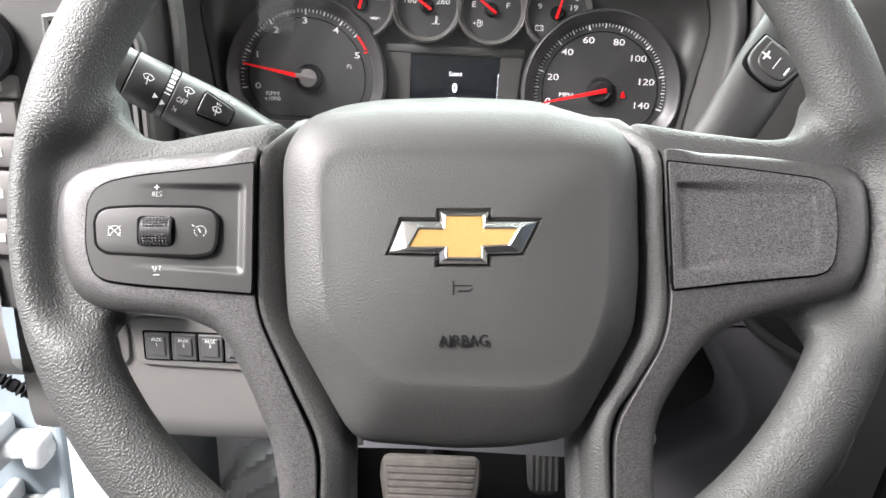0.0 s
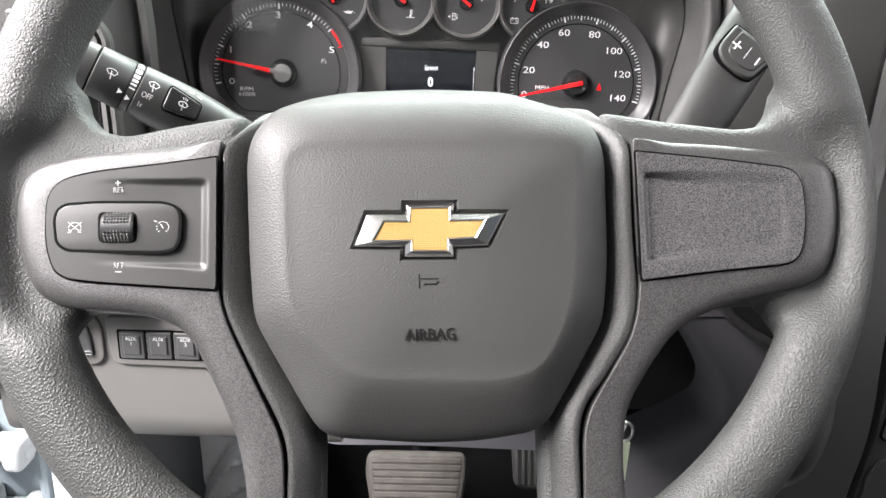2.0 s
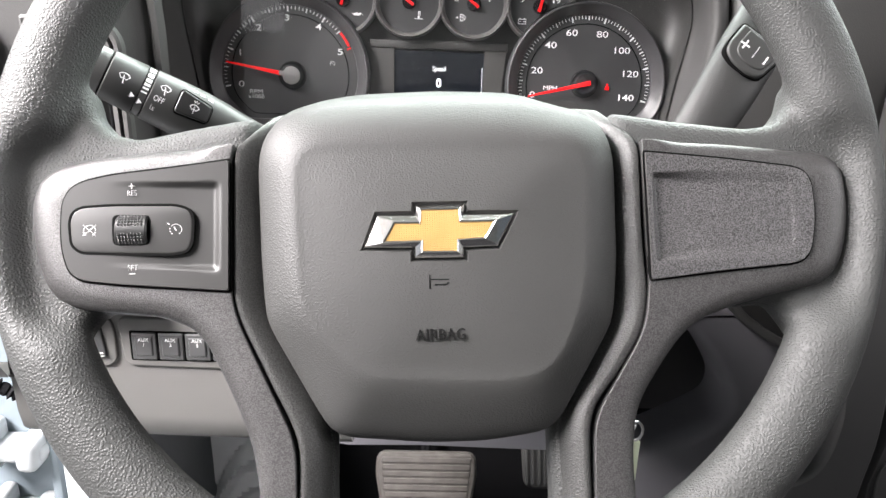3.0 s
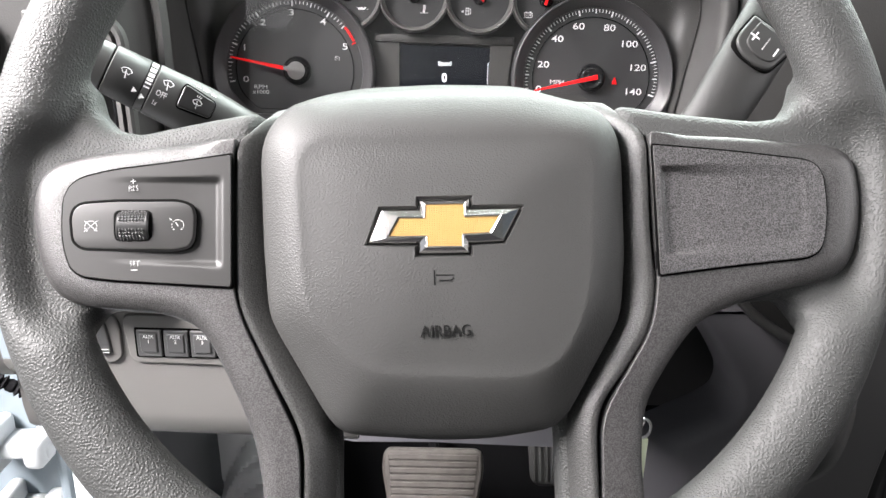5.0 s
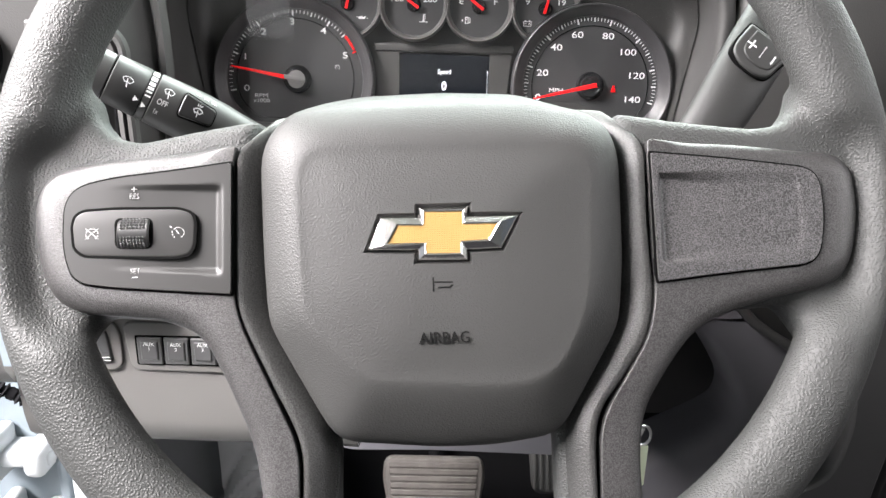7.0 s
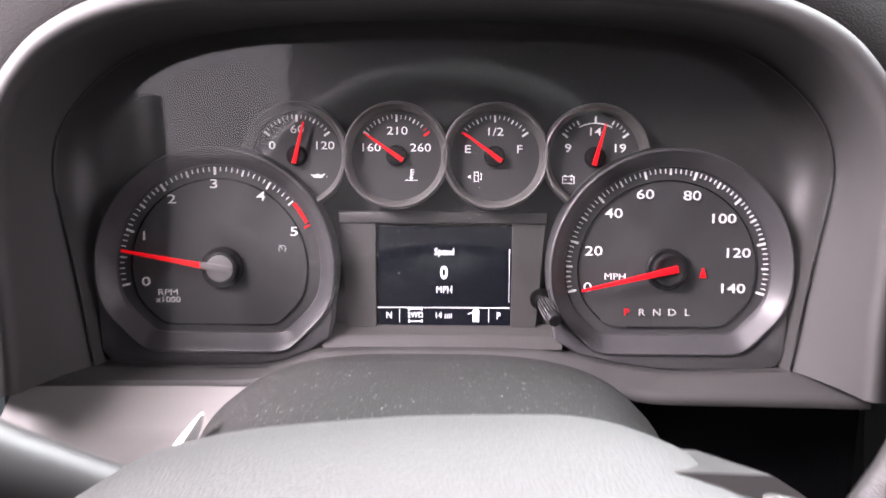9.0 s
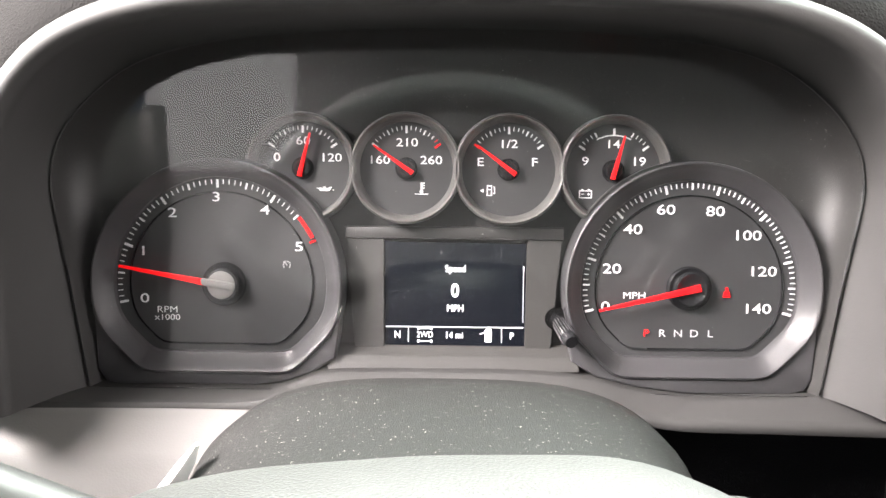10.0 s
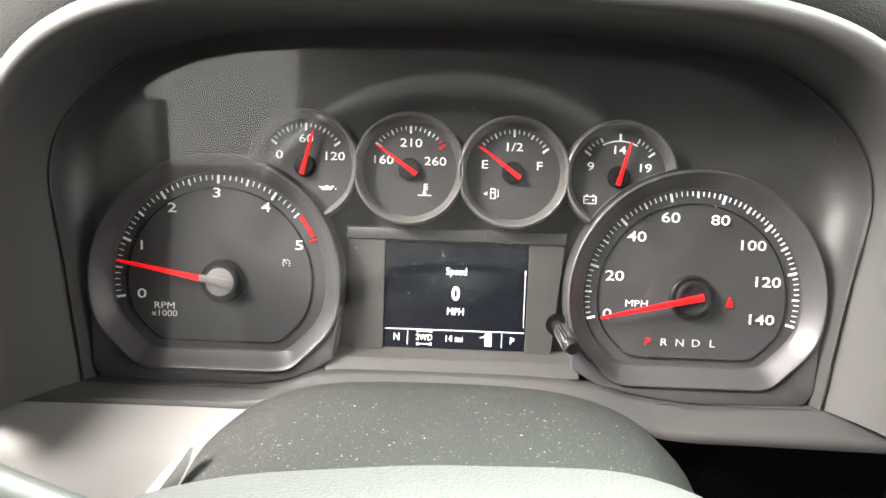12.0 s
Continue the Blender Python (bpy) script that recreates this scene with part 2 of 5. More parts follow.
def along(pts, n):
    """A soft curve through 3D points, n points at even steps."""
    P = [Vector(p) for p in pts]
    out = []
    for i in range(n):
        u = i / (n - 1) * (len(P) - 1)
        k = min(int(u), len(P) - 2)
        f = u - k
        p0, p1, p2, p3 = P[max(k - 1, 0)], P[k], P[k + 1], P[min(k + 2, len(P) - 1)]
        out.append(0.5 * (2 * p1 + (p2 - p0) * f + (2 * p0 - 5 * p1 + 4 * p2 - p3) * f * f + (3 * p1 - p0 - 3 * p2 + p3) * f ** 3))
    return out


def circle(cx, cy, r, n=48, a0=0.0, a1=2 * math.pi):
    full = abs(a1 - a0 - 2 * math.pi) < 1e-6
    return [(cx + r * math.cos(a0 + (a1 - a0) * i / (n if full else n - 1)), cy + r * math.sin(a0 + (a1 - a0) * i / (n if full else n - 1))) for i in range(n)]


def lathe(profile, cx=0, cy=0, n=48):
    """A turned body about the local z axis: profile of (radius, z) in millimetres."""
    return loft([[(cx + r * math.cos(2 * math.pi * i / n), cy + r * math.sin(2 * math.pi * i / n), z) for i in range(n)] for r, z in profile])


def polar(pts, c, n=96):
    """Outline resampled by angle about c."""
    out, m = [], len(pts)
    for i in range(n):
        a = 2 * math.pi * i / n
        d = Vector((math.cos(a), math.sin(a)))
        best = 0
        for j in range(m):
            p, q = Vector(pts[j]) - Vector(c), Vector(pts[(j + 1) % m]) - Vector(c)
            e = q - p
            den = d.x * e.y - d.y * e.x
            if abs(den) < 1e-9:
                continue
            t = (p.x * e.y - p.y * e.x) / den
            s = (p.x * d.y - p.y * d.x) / den
            if t > best and -1e-6 <= s <= 1 + 1e-6:
                best = t
        out.append((c[0] + d.x * best, c[1] + d.y * best))
    return out


def tube(path, radii, n=16, flat=1.0, cap=True):
    """A round bar along a path of 3D points, in millimetres, with a radius for each."""
    rings, up = [], Vector((0, 0, 1))
    P = [Vector(p) for p in path]
    for i, p in enumerate(P):
        t = (P[min(i + 1, len(P) - 1)] - P[max(i - 1, 0)]).normalized()
        u = up if abs(t.dot(up)) < 0.95 else Vector((0, 1, 0))
        s = t.cross(u).normalized()
        w = s.cross(t)
        r = radii[i] if isinstance(radii, (list, tuple)) else radii
        rings.append([tuple(p + s * (r * math.cos(2 * math.pi * j / n)) + w * (r * flat * math.sin(2 * math.pi * j / n))) for j in range(n)])
    return loft(rings, cap0=cap, cap1=cap)


def box(x0, x1, y0, y1, z0, z1, bevel=0.0, seg=2):
    """A block in metres with rounded edges."""
    bm = bmesh.new()
    bmesh.ops.create_cube(bm, size=1)
    for v in bm.verts:
        v.co = Vector(((x0 + x1) / 2 + v.co.x * (x1 - x0), (y0 + y1) / 2 + v.co.y * (y1 - y0), (z0 + z1) / 2 + v.co.z * (z1 - z0)))
    if bevel:
        bmesh.ops.bevel(bm, geom=bm.edges[:], offset=bevel, segments=seg, profile=0.5, affect="EDGES")
    return bm


def lettering(text, size, x=0, y=0, z=0, wide=1.0, depth=0.15, align="CENTER", turn=0.0, bold=0.0):
    """Letters as a mesh; size is the capitals' height in millimetres."""
    cu = bpy.data.curves.new("letters", "FONT")
    cu.body, cu.size, cu.align_x, cu.align_y = text, size / 0.72 * MM, align, "CENTER"
    cu.extrude, cu.offset = depth * MM, bold * MM
    cu.resolution_u = 3
    ob = new("letters", cu)
    bpy.context.view_layer.update()
    me = bpy.data.meshes.new_from_object(ob.evaluated_get(bpy.context.evaluated_depsgraph_get()))
    bpy.data.objects.remove(ob)
    bpy.data.curves.remove(cu)
    me.transform(Matrix.Translation((x * MM, y * MM, z * MM)) @ Matrix.Rotation(turn, 4, "Z") @ Matrix.Diagonal((wide, 1, 1, 1)))
    return me


def baked(bm, *mods):
    """The mesh after modifiers given as (type, settings)."""
    me = bpy.data.meshes.new("baked")
    bm.to_mesh(me)
    bm.free()
    ob = new("baked", me)
    helpers = []
    for kind, settings in mods:
        mod = ob.modifiers.new(kind, kind)
        if kind == "BOOLEAN":
            cm = bpy.data.meshes.new("cutter")
            settings.to_mesh(cm)
            settings.free()
            cutter = new("cutter", cm)
            helpers.append(cutter)
            mod.operation, mod.solver, mod.object = "DIFFERENCE", "EXACT", cutter
        elif kind == "REMESH":
            mod.mode, mod.voxel_size, mod.use_smooth_shade = "VOXEL", settings, True
        elif kind == "SMOOTH":
            mod.factor, mod.iterations = 0.5, settings
    bpy.context.view_layer.update()
    res = bpy.data.meshes.new_from_object(ob.evaluated_get(bpy.context.evaluated_depsgraph_get()))
    for h in [ob] + helpers:
        bpy.data.objects.remove(h)
    return res


def merge(*bms):
    out = bmesh.new()
    for b in bms:
        me = bpy.data.meshes.new("joined")
        b.to_mesh(me)
        b.free()
        out.from_mesh(me)
        bpy.data.meshes.remove(me)
    return out


# wheel frame: x along the wheel to the right, y up in its plane, z towards the driver
WHEEL = Matrix(((0.9984, -0.0529, 0.0197, 0.00575), (0.0399, 0.4156, -0.9087, 0.29775), (0.0399, 0.9080, 0.4170, 0.82875), (0, 0, 0, 1)))
# cluster frame: x right, y up along its face, z towards the driver; reclined by five degrees
CLUSTER = pose(0.003, 0.617, 0.853, 85, 0, 0)

# ---------------------------------------------------------------- steering wheel
wheel = thing("steering_wheel", WHEEL, "dark grey leather-grained four-spoke steering wheel on the column", "steering wheel")

RIM_C, RIM_R = (2, 17), 190
HORN_Z, AIRBAG_Z = 23.3, 21.95


def build_wheel():
    # grained rim with the arms that run into it
    ring = []
    n, k = 160, 24
    bm = bmesh.new()
    vs = []
    for i in range(n):
        a = 2 * math.pi * i / n
        row = []
        for j in range(k):
            b = 2 * math.pi * j / k
            rr = RIM_R + 17.5 * math.cos(b)
            y = RIM_C[1] + rr * math.sin(a)
            win = ease(y, -56, -30) * (1 - ease(y, 24, 50))
            sink = 17 * win * ease((1 - math.cos(b)) / 2, 0.15, 0.75) * ease(math.sin(b), -0.5, 0.3)
            row.append(bm.verts.new(((RIM_C[0] + rr * math.cos(a)) * MM, y * MM, (-3 + 15.5 * math.sin(b) - sink) * MM)))
        vs.append(row)
    for i in range(n):
        for j in range(k):
            bm.faces.new((vs[i][j], vs[(i + 1) % n][j], vs[(i + 1) % n][(j + 1) % k], vs[i][(j + 1) % k]))
    bmesh.ops.recalc_face_normals(bm, faces=bm.faces)
    left = [(-84, 52), (-114, 47), (-139, 42), (-150, 44.5), (-158, 53), (-161, 66), (-175, 70), (-190, 20), (-185, -50), (-168, -58), (-161, -46), (-154, -38), (-124, -41), (-84, -41)]
    right = [(80, 52), (110, 47), (147, 42.5), (160, 44), (167, 52), (170, 64), (183, 70), (194, 20), (188, -55), (168, -62), (160, -50), (154, -42), (124, -44), (80, -44)]
    arms = [slab(left, -22, -0.5, 8), slab(right, -22, -0.5, 8)]
    low = [slab([(-82, -40), (-104, -50), (-84, -95), (-80, -122), (-84, -162), (-50, -166), (-50, -90), (-70, -45)], -22, -3, 5),
           slab([(80, -44), (107, -54), (82, -95), (79, -115), (84, -162), (46, -166), (46, -90), (66, -50)], -22, -3, 5)]
    rim = baked(merge(bm, *arms, *low), ("REMESH", 0.0017), ("SMOOTH", 30))
    part("rim", rim, LEATHER, wheel, "thick leather-grained rim flowing into the spokes")

    # the inner surround that carries the airbag and runs down as the inner half of the lower spokes
    def surround(outer, inner):
        G, I = along(outer, 90), along(inner, 90)
        rows = []
        for g, i in zip(G, I):
            d = (Vector((i.x, i.y, 0)) - Vector((g.x, g.y, 0)))
            w = d.length
            d.normalize()
            row = [g + Vector((0, 0, -25)), g + Vector((0, 0, -1.2))]
            sink = 1 + 0.6 * ease(-g.y, 15, 60)
            for f, dz in ((0.04, -0.35), (0.1, 0.0), (0.25, 0.15), (0.42, -0.5), (0.58, -1.1), (0.72, -2.1), (0.84, -3.3), (0.94, -4.7), (1.0, -6)):
                row.append(g + d * (w * f) + Vector((0, 0, (i.z - g.z) * f + min(dz, dz * sink))))
            row.append(i + Vector((0, 0, -34)))
            rows.append([tuple(p) for p in row])
        part("hub_surround", loft(rows, close=False), SURROUND, wheel, "soft grained inner surround of the hub")

    surround([(-79, 54, -22), (-79, 53.6, -14), (-80, 49.9, -7), (-83.9, 44.3, -1), (-88.1, 38.9, 3), (-91.3, 35.1, 5), (-92.6, 30, 6), (-93, 16, 6), (-93, 0, 6), (-92.9, -16, 6), (-92.8, -31, 6), (-89.8, -43.5, 6), (-77.6, -69, 6), (-65.4, -96, 6), (-65.1, -125, 6), (-64.9, -160, 6)],
             [(-58, 62, -26), (-64, 58, -18), (-70, 50, -10), (-74, 44, -5), (-77, 36, -1), (-79, 31, 1), (-80, 25, 2), (-80.5, 14, 2), (-80.5, 0, 2), (-79.5, -15, 2), (-78, -30, 2), (-75, -42, 2), (-62.5, -66, 2), (-52, -92, 3), (-51.5, -125, 3), (-51.5, -160, 3)])
    surround([(78, 55, -22), (77.5, 54.6, -14), (81.3, 48.8, -7), (85.9, 42.1, -1), (88.9, 36.9, 3), (90.5, 31.9, 5), (90.9, 27, 6), (90.8, 14, 6), (90.4, 0, 6), (90.5, -16, 6), (91, -35, 6), (87.2, -53, 6), (76, -70.5, 6), (63.2, -90, 6), (61.6, -125, 6), (60.3, -160, 6)],
             [(59, 62, -26), (65, 57, -18), (70, 48, -10), (73.5, 42, -6), (76.5, 34, -1), (77.5, 29, 1), (77.8, 25, 2), (77.8, 14, 2), (77.5, 0, 2), (77, -15, 2), (76, -33, 2), (73, -46, 2), (61, -66, 2), (50, -90, 3), (49.5, -125, 3), (49, -160, 3)])
    # back of the hub that slopes away to the column
    base = polar(ccw([(-70, 66), (0, 74), (70, 68), (82, 55), (84, -20), (60, -85), (0, -92), (-60, -85), (-84, -20), (-82, 55)]), (0, -10))
    part("hub_back", loft([[(x, y, -75) for x, y in polar(ccw(circle(0, -8, 62)), (0, -10))], [(x * 0.96, y * 0.96, -55) for x, y in base], [(x, y * 0.9, -22) for x, y in base]]), SATIN, wheel)

    # plates with the thumb panels
    def groove(x, y):
        """Near the seam between a plate and the surround."""
        a = abs(x)
        return a < (97.5 if y > -32 else 97.5 + (y + 32) * 0.47 if y > -92 else 69)

    lp = [(-92.5, 35.8), (-122.8, 33.5), (-148, 31.4), (-170.5, 28.4), (-179.2, 22.3), (-182.6, 12), (-182, -1), (-178.4, -18.6), (-172, -31.2), (-159, -36.6), (-124, -40.6), (-111, -46), (-105, -52.5), (-95, -72.5), (-85.6, -95), (-81, -122), (-82, -158), (-65.5, -158), (-66, -96.5), (-90.5, -44), (-94, -30), (-94, 28)]
    rp = [(92.3, 34.8), (132.4, 32.4), (158.5, 29.4), (178, 28.2), (184.5, 24.6), (188.5, 18.5), (189.6, 2.7), (187.2, -12.8), (183.6, -23.5), (178, -31), (169.5, -35), (153.4, -36.8), (127, -43.4), (110, -51), (98, -65), (84, -86), (81, -107), (83, -158), (61.5, -158), (64.3, -90), (88.3, -53.3), (92.1, -35), (91.9, 28)]
    for name, o in (("left", lp), ("right", rp)):
        cr = [1] + [10] * 14 + [14, 2, 2, 10, 10, 10, 10] if name == "left" else [1] + [10] * 15 + [14, 2, 2, 10, 10, 10, 10]
        if name == "left":
            panel = [(-94.3, 28.1), (-120.8, 24.8), (-145.1, 22.3), (-157.5, 19.6), (-163.3, 16.5), (-166.3, 10.4), (-166.6, -1.9), (-165.6, -11.7), (-162.5, -20.3), (-157.5, -23.8), (-144.4, -25.7), (-120.4, -27.8), (-94.3, -30)]
            rad = [0.5] + [9] * 11 + [0.5]
        else:
            panel = [(93, 28.4), (129.5, 24.5), (161.4, 20.1), (166.5, 17.9), (169.2, 13.0), (169.9, -2.9), (167.2, -16.8), (164.4, -21.7), (159.1, -23.9), (125.8, -26.5), (93, -29.8)]
            rad = [0.5] + [9] * 9 + [0.5]
        po = ccw(round_poly(panel[::-1], rad[::-1]))
        plate = part("spoke_plate", baked(slab(round_poly(ccw(o), cr[::-1] if area2(o) < 0 else cr), -10, 7, lambda x, y: 0.8 if groove(x, y) else 0.8 + (8.2 + 4 * ease(abs(x), 150, 172)) * ease(abs(x), 97 - 27 * ease(-y, 46, 74), 112 - 26 * ease(-y, 46, 74)), 7, rise=0.55), ("BOOLEAN", slab(inset(po, 0.3), 3.4, 40, 0.1, 1))), PLATE, wheel, "fine-grained matt spoke plate")
        part("panel_gap", seam_ring(po, 5, 7.2, 0.95), SEAM, plate)
        if name == "left":
            def hollow(x, y):
                across = 1 - ease(abs(y + 1.6 + 0.04 * (x + 98)), 17.2 + 0.02 * (x + 98), 20.2 + 0.02 * (x + 98))
                return 1.9 * ease(x, -150, -106) * (1 - ease(x, -101.4, -97.4)) * across
            body = dished(po, (-134, -1.5), 3, 8.6, hollow)
            part("switch_panel", body, SATIN, plate, "smooth black cruise control panel")
            pod = ccw(round_poly([(-162.8, 1.6), (-161.5, 5.9), (-157.9, 7.9), (-144.7, 8.6), (-116.9, 8.1), (-111.4, 6.2), (-109.7, 2.0), (-110.1, -8.3), (-112.0, -12.2), (-118.0, -13.5), (-144.4, -12.6), (-157.6, -11.9), (-161.7, -8.6)], 4))
            part("pod_gap", seam_ring(pod, 4.5, 8.66, 0.75), SEAM, plate)
            part("switch_pod", slab(pod, 3, 8.75, 0.9), SATIN, plate)
            part("wheel_well", slab([(-144.6, 4.5), (-127.9, 4.1), (-128, -9.4), (-144.2, -9.0)], 6, 8.85, 0.05, 1, corner=3), SEAM, plate)
            m, wide = 56, 20
            bmw = bmesh.new()
            rows = []
            for i in range(m):
                a = 2 * math.pi * i / m
                plain = abs(math.degrees(a) - 92) < 17
                row = []
                for j in range(wide + 1):
                    knob = 0.75 if i % 2 and j % 2 and not plain and 1 < j < wide - 1 else 0.0
                    edge = -0.9 if j in (0, wide) else 0.0
                    row.append(bmw.verts.new(((-142.9 + 0.69 * j) * MM, (-2.5 + (6.6 + knob + edge) * math.cos(a)) * MM, (7.2 + (4.3 + knob + edge) * math.sin(a)) * MM)))
                rows.append(row)
            for i in range(m):
                for j in range(wide):
                    bmw.faces.new((rows[i][j], rows[i][j + 1], rows[(i + 1) % m][j + 1], rows[(i + 1) % m][j]))
            bmesh.ops.recalc_face_normals(bmw, faces=bmw.faces)
            part("thumb_wheel", bmw, BUTTON, plate, "knurled black thumb wheel", smooth=False)
            part("lettering", lettering("RES", 2.5, -136.3, 13.9, 8.5, 0.82, 0.1, bold=-0.085), PRINT, plate, smooth=False)
            part("plus_mark", merge(slab([(-137.7, 17.0), (-135.3, 17.0), (-135.3, 17.25), (-137.7, 17.25)], 8.2, 8.64, 0.05, 1), slab([(-136.63, 15.95), (-136.37, 15.95), (-136.37, 18.3), (-136.63, 18.3)], 8.2, 8.65, 0.05, 1)), PRINT, plate, smooth=False)
            part("lettering", lettering("SET", 2.5, -135.4, -19.0, 8.5, 0.82, 0.1, bold=-0.085), PRINT, plate, smooth=False)
            part("lettering", slab([(-136.8, -21.4), (-134.2, -21.4), (-134.2, -21.75), (-136.8, -21.75)], 8.2, 8.65, 0.05, 1), PRINT, plate, smooth=False)
            for cx, cy, crossed in ((-154.1, -2.3, True), (-117.1, -2.6, False)):
                bits = []
                a0, a1 = (0, 180) if crossed else (-35, 140)
                arc = [math.radians(a0 + (a1 - a0) * i / 14) for i in range(15)]
                bits.append(slab([(cx + 2.45 * math.cos(a), cy + 2.25 * math.sin(a)) for a in arc] + [(cx + 2.66 * math.cos(a), cy + 2.46 * math.sin(a)) for a in arc[::-1]], 8.6, 8.86, 0.02, 1))
                for a in (200, 230, -20, -50) if crossed else (170, 200, 230, -50):
                    a = math.radians(a)
                    bits.append(slab([(cx + 2.35 * math.cos(a + q), cy + 2.15 * math.sin(a + q)) for q in (-0.1, 0.1)] + [(cx + 2.8 * math.cos(a + q), cy + 2.6 * math.sin(a + q)) for q in (0.1, -0.1)], 8.6, 8.86, 0.02, 1))
                bars = ((-1.15, -0.9, 1.15, 1.0), (-1.15, 1.0, 1.15, -0.9)) if crossed else ((0.1, -0.2, -0.35, 0.5), (-1.5, 1.2, -1.1, 0.95))
                for x0, y0, x1, y1 in bars:
                    d = Vector((x1 - x0, y1 - y0)).normalized()
                    nrm = Vector((-d.y, d.x)) * (0.09 if crossed else 0.2)
                    a, b = Vector((cx + 2.4 * x0, cy + 2.4 * y0)), Vector((cx + 2.4 * x1, cy + 2.4 * y1))
                    bits.append(slab([tuple(a - nrm), tuple(b - nrm), tuple(b + nrm), tuple(a + nrm)], 8.6, 8.88, 0.02, 1))
                part("cruise_symbol", merge(*bits), PRINT, plate, smooth=False)
        else:
            def hollow(x, y):
                mid = -1.6 + 0.012 * (x - 97)
                soft = 2.8 * ease(x, 100, 118)
                across = 1 - ease(abs(y - mid), 18.2 - soft - 0.035 * (x - 97), 20.4 + soft * 0.6 - 0.035 * (x - 97))
                end = 1 - ease(math.hypot(max(x - 148, 0), max(abs(y - mid) - 8, 0) * 0.8), 9.5, 13.5)
                return (3.1 - 2.2 * ease(x, 99, 136)) * ease(x, 94.6, 98.2) * end * across
            body = dished(po, (131, -1), 3, 8.6, hollow)
            part("blank_panel", body, BLANK, plate, "blank grained panel with a shallow recess")

    # airbag cover
    out = ccw([(-83, 31), (-79, 43), (-68.5, 52), (-37.5, 55.2), (-1.5, 56.3), (37, 55), (70, 48), (76.5, 41), (80, 29), (79, -20.5), (75.8, -48), (47, -95.2), (18.5, -98.9), (-6, -99.0), (-50, -95), (-57.4, -83), (-79.5, -43.5), (-81.5, -16)])
    face = ccw(round_poly([(-63, 31), (59, 30.5), (62, 24.5), (58, -38.3), (46, -66), (29, -71.4), (-36, -68.1), (-56.6, -46.6), (-61.1, -34.8)], 10))
    c = (-1.5, -15)
    O, Fc = polar(out, c, 120), polar(face, c, 120)

    def smooth_ring(r, times=2):
        for _ in range(times):
            r = [((r[i - 1][0] + 2 * r[i][0] + r[(i + 1) % len(r)][0]) / 4, (r[i - 1][1] + 2 * r[i][1] + r[(i + 1) % len(r)][1]) / 4) for i in range(len(r))]
        return r
    O, Fc = smooth_ring(O, 2), smooth_ring(Fc, 4)

    def top(x, y):
        return max(0.0, min(1.0, (y - 15) / 38)) * (1 - min(abs(x + 1.5) / 92, 1) ** 5)
    rings = []
    rings.append([(x * 1.02, y + 20 * top(x, y), -52) for x, y in O])
    rings.append([(x * 1.015, y + 15 * top(x, y), -32) for x, y in O])
    rings.append([(x * 1.008, y + 7 * top(x, y), -12) for x, y in O])
    rings.append([(x, y + 2 * top(x, y), 0) for x, y in O])
    for s in (0.02, 0.06, 0.12, 0.25, 0.4, 0.55, 0.7, 0.82, 0.92, 0.97, 1.0, 1.04, 1.12):
        ring = []
        for (ox, oy), (fx, fy) in zip(O, Fc):
            crease = 1.36 + 0.4 * ease(oy, -75, 5)
            h = 2.5 + 2.5 * ease(s, 0, 0.12) + 14.6 * (1 - (1 - min(s, 1)) ** crease)
            ring.append((ox + (fx - ox) * s, oy + (fy - oy) * s, h + 1.2 * max(s - 1, 0)))
        rings.append(ring)
    last = rings[-1]
    for q in (0.94, 0.86, 0.76, 0.65, 0.5, 0.35, 0.18):
        rings.append([(c[0] + (x - c[0]) * q, c[1] + (y - c[1]) * q, 19.7 + 4 * (1 - q * q)) for x, y, z in last])
    EM = [(-34.5, -14.3), (-28.8, -0.1), (-12.9, -0.4), (-12.7, 3.8), (8.8, 3.8), (8.6, -0.5), (30.2, -0.6), (22.5, -14.8), (8.1, -15.2), (8.0, -19.5), (-13.4, -19.2), (-13.3, -14.9)]
    EM = ccw(EM)
    cutter = loft([[(x, y, z) for x, y in inset(EM, d)] for d, z in ((-0.3, 20.6), (-1.9, 24.2), (-1.9, 40))])
    cover = baked(loft(rings), ("BOOLEAN", cutter))
    part("airbag_cover", cover, COVER, wheel, "soft domed leather-grained airbag cover")
    # emblem
    G = ccw([(-25.3, -11.7), (-21.1, -4.3), (-10.4, -4.6), (-9.9, 1.2), (6.0, 1.1), (5.9, -4.4), (20.7, -4.4), (16.7, -11.0), (4.9, -11.4), (4.8, -16.4), (-9.6, -16.2), (-9.5, -11.7)])
    rings = [[(x, y, z) for x, y in q] for q, z in ((inset(EM, 0.3), 20), (inset(EM, 0.3), 22.4), (inset(EM, 0.7), 23.0), (inset(G, -0.7), 24.8), (inset(G, -0.1), 24.5), (inset(G, 0.2), 23.4))]
    part("emblem_border", loft(rings), CHROME, wheel, "bright chrome emblem border", smooth=False)
    part("emblem_field", slab(G, 22, 24.2, 0.2, 1), GOLD, wheel, "gold mesh-textured emblem field", smooth=False)
    dots = bmesh.new()
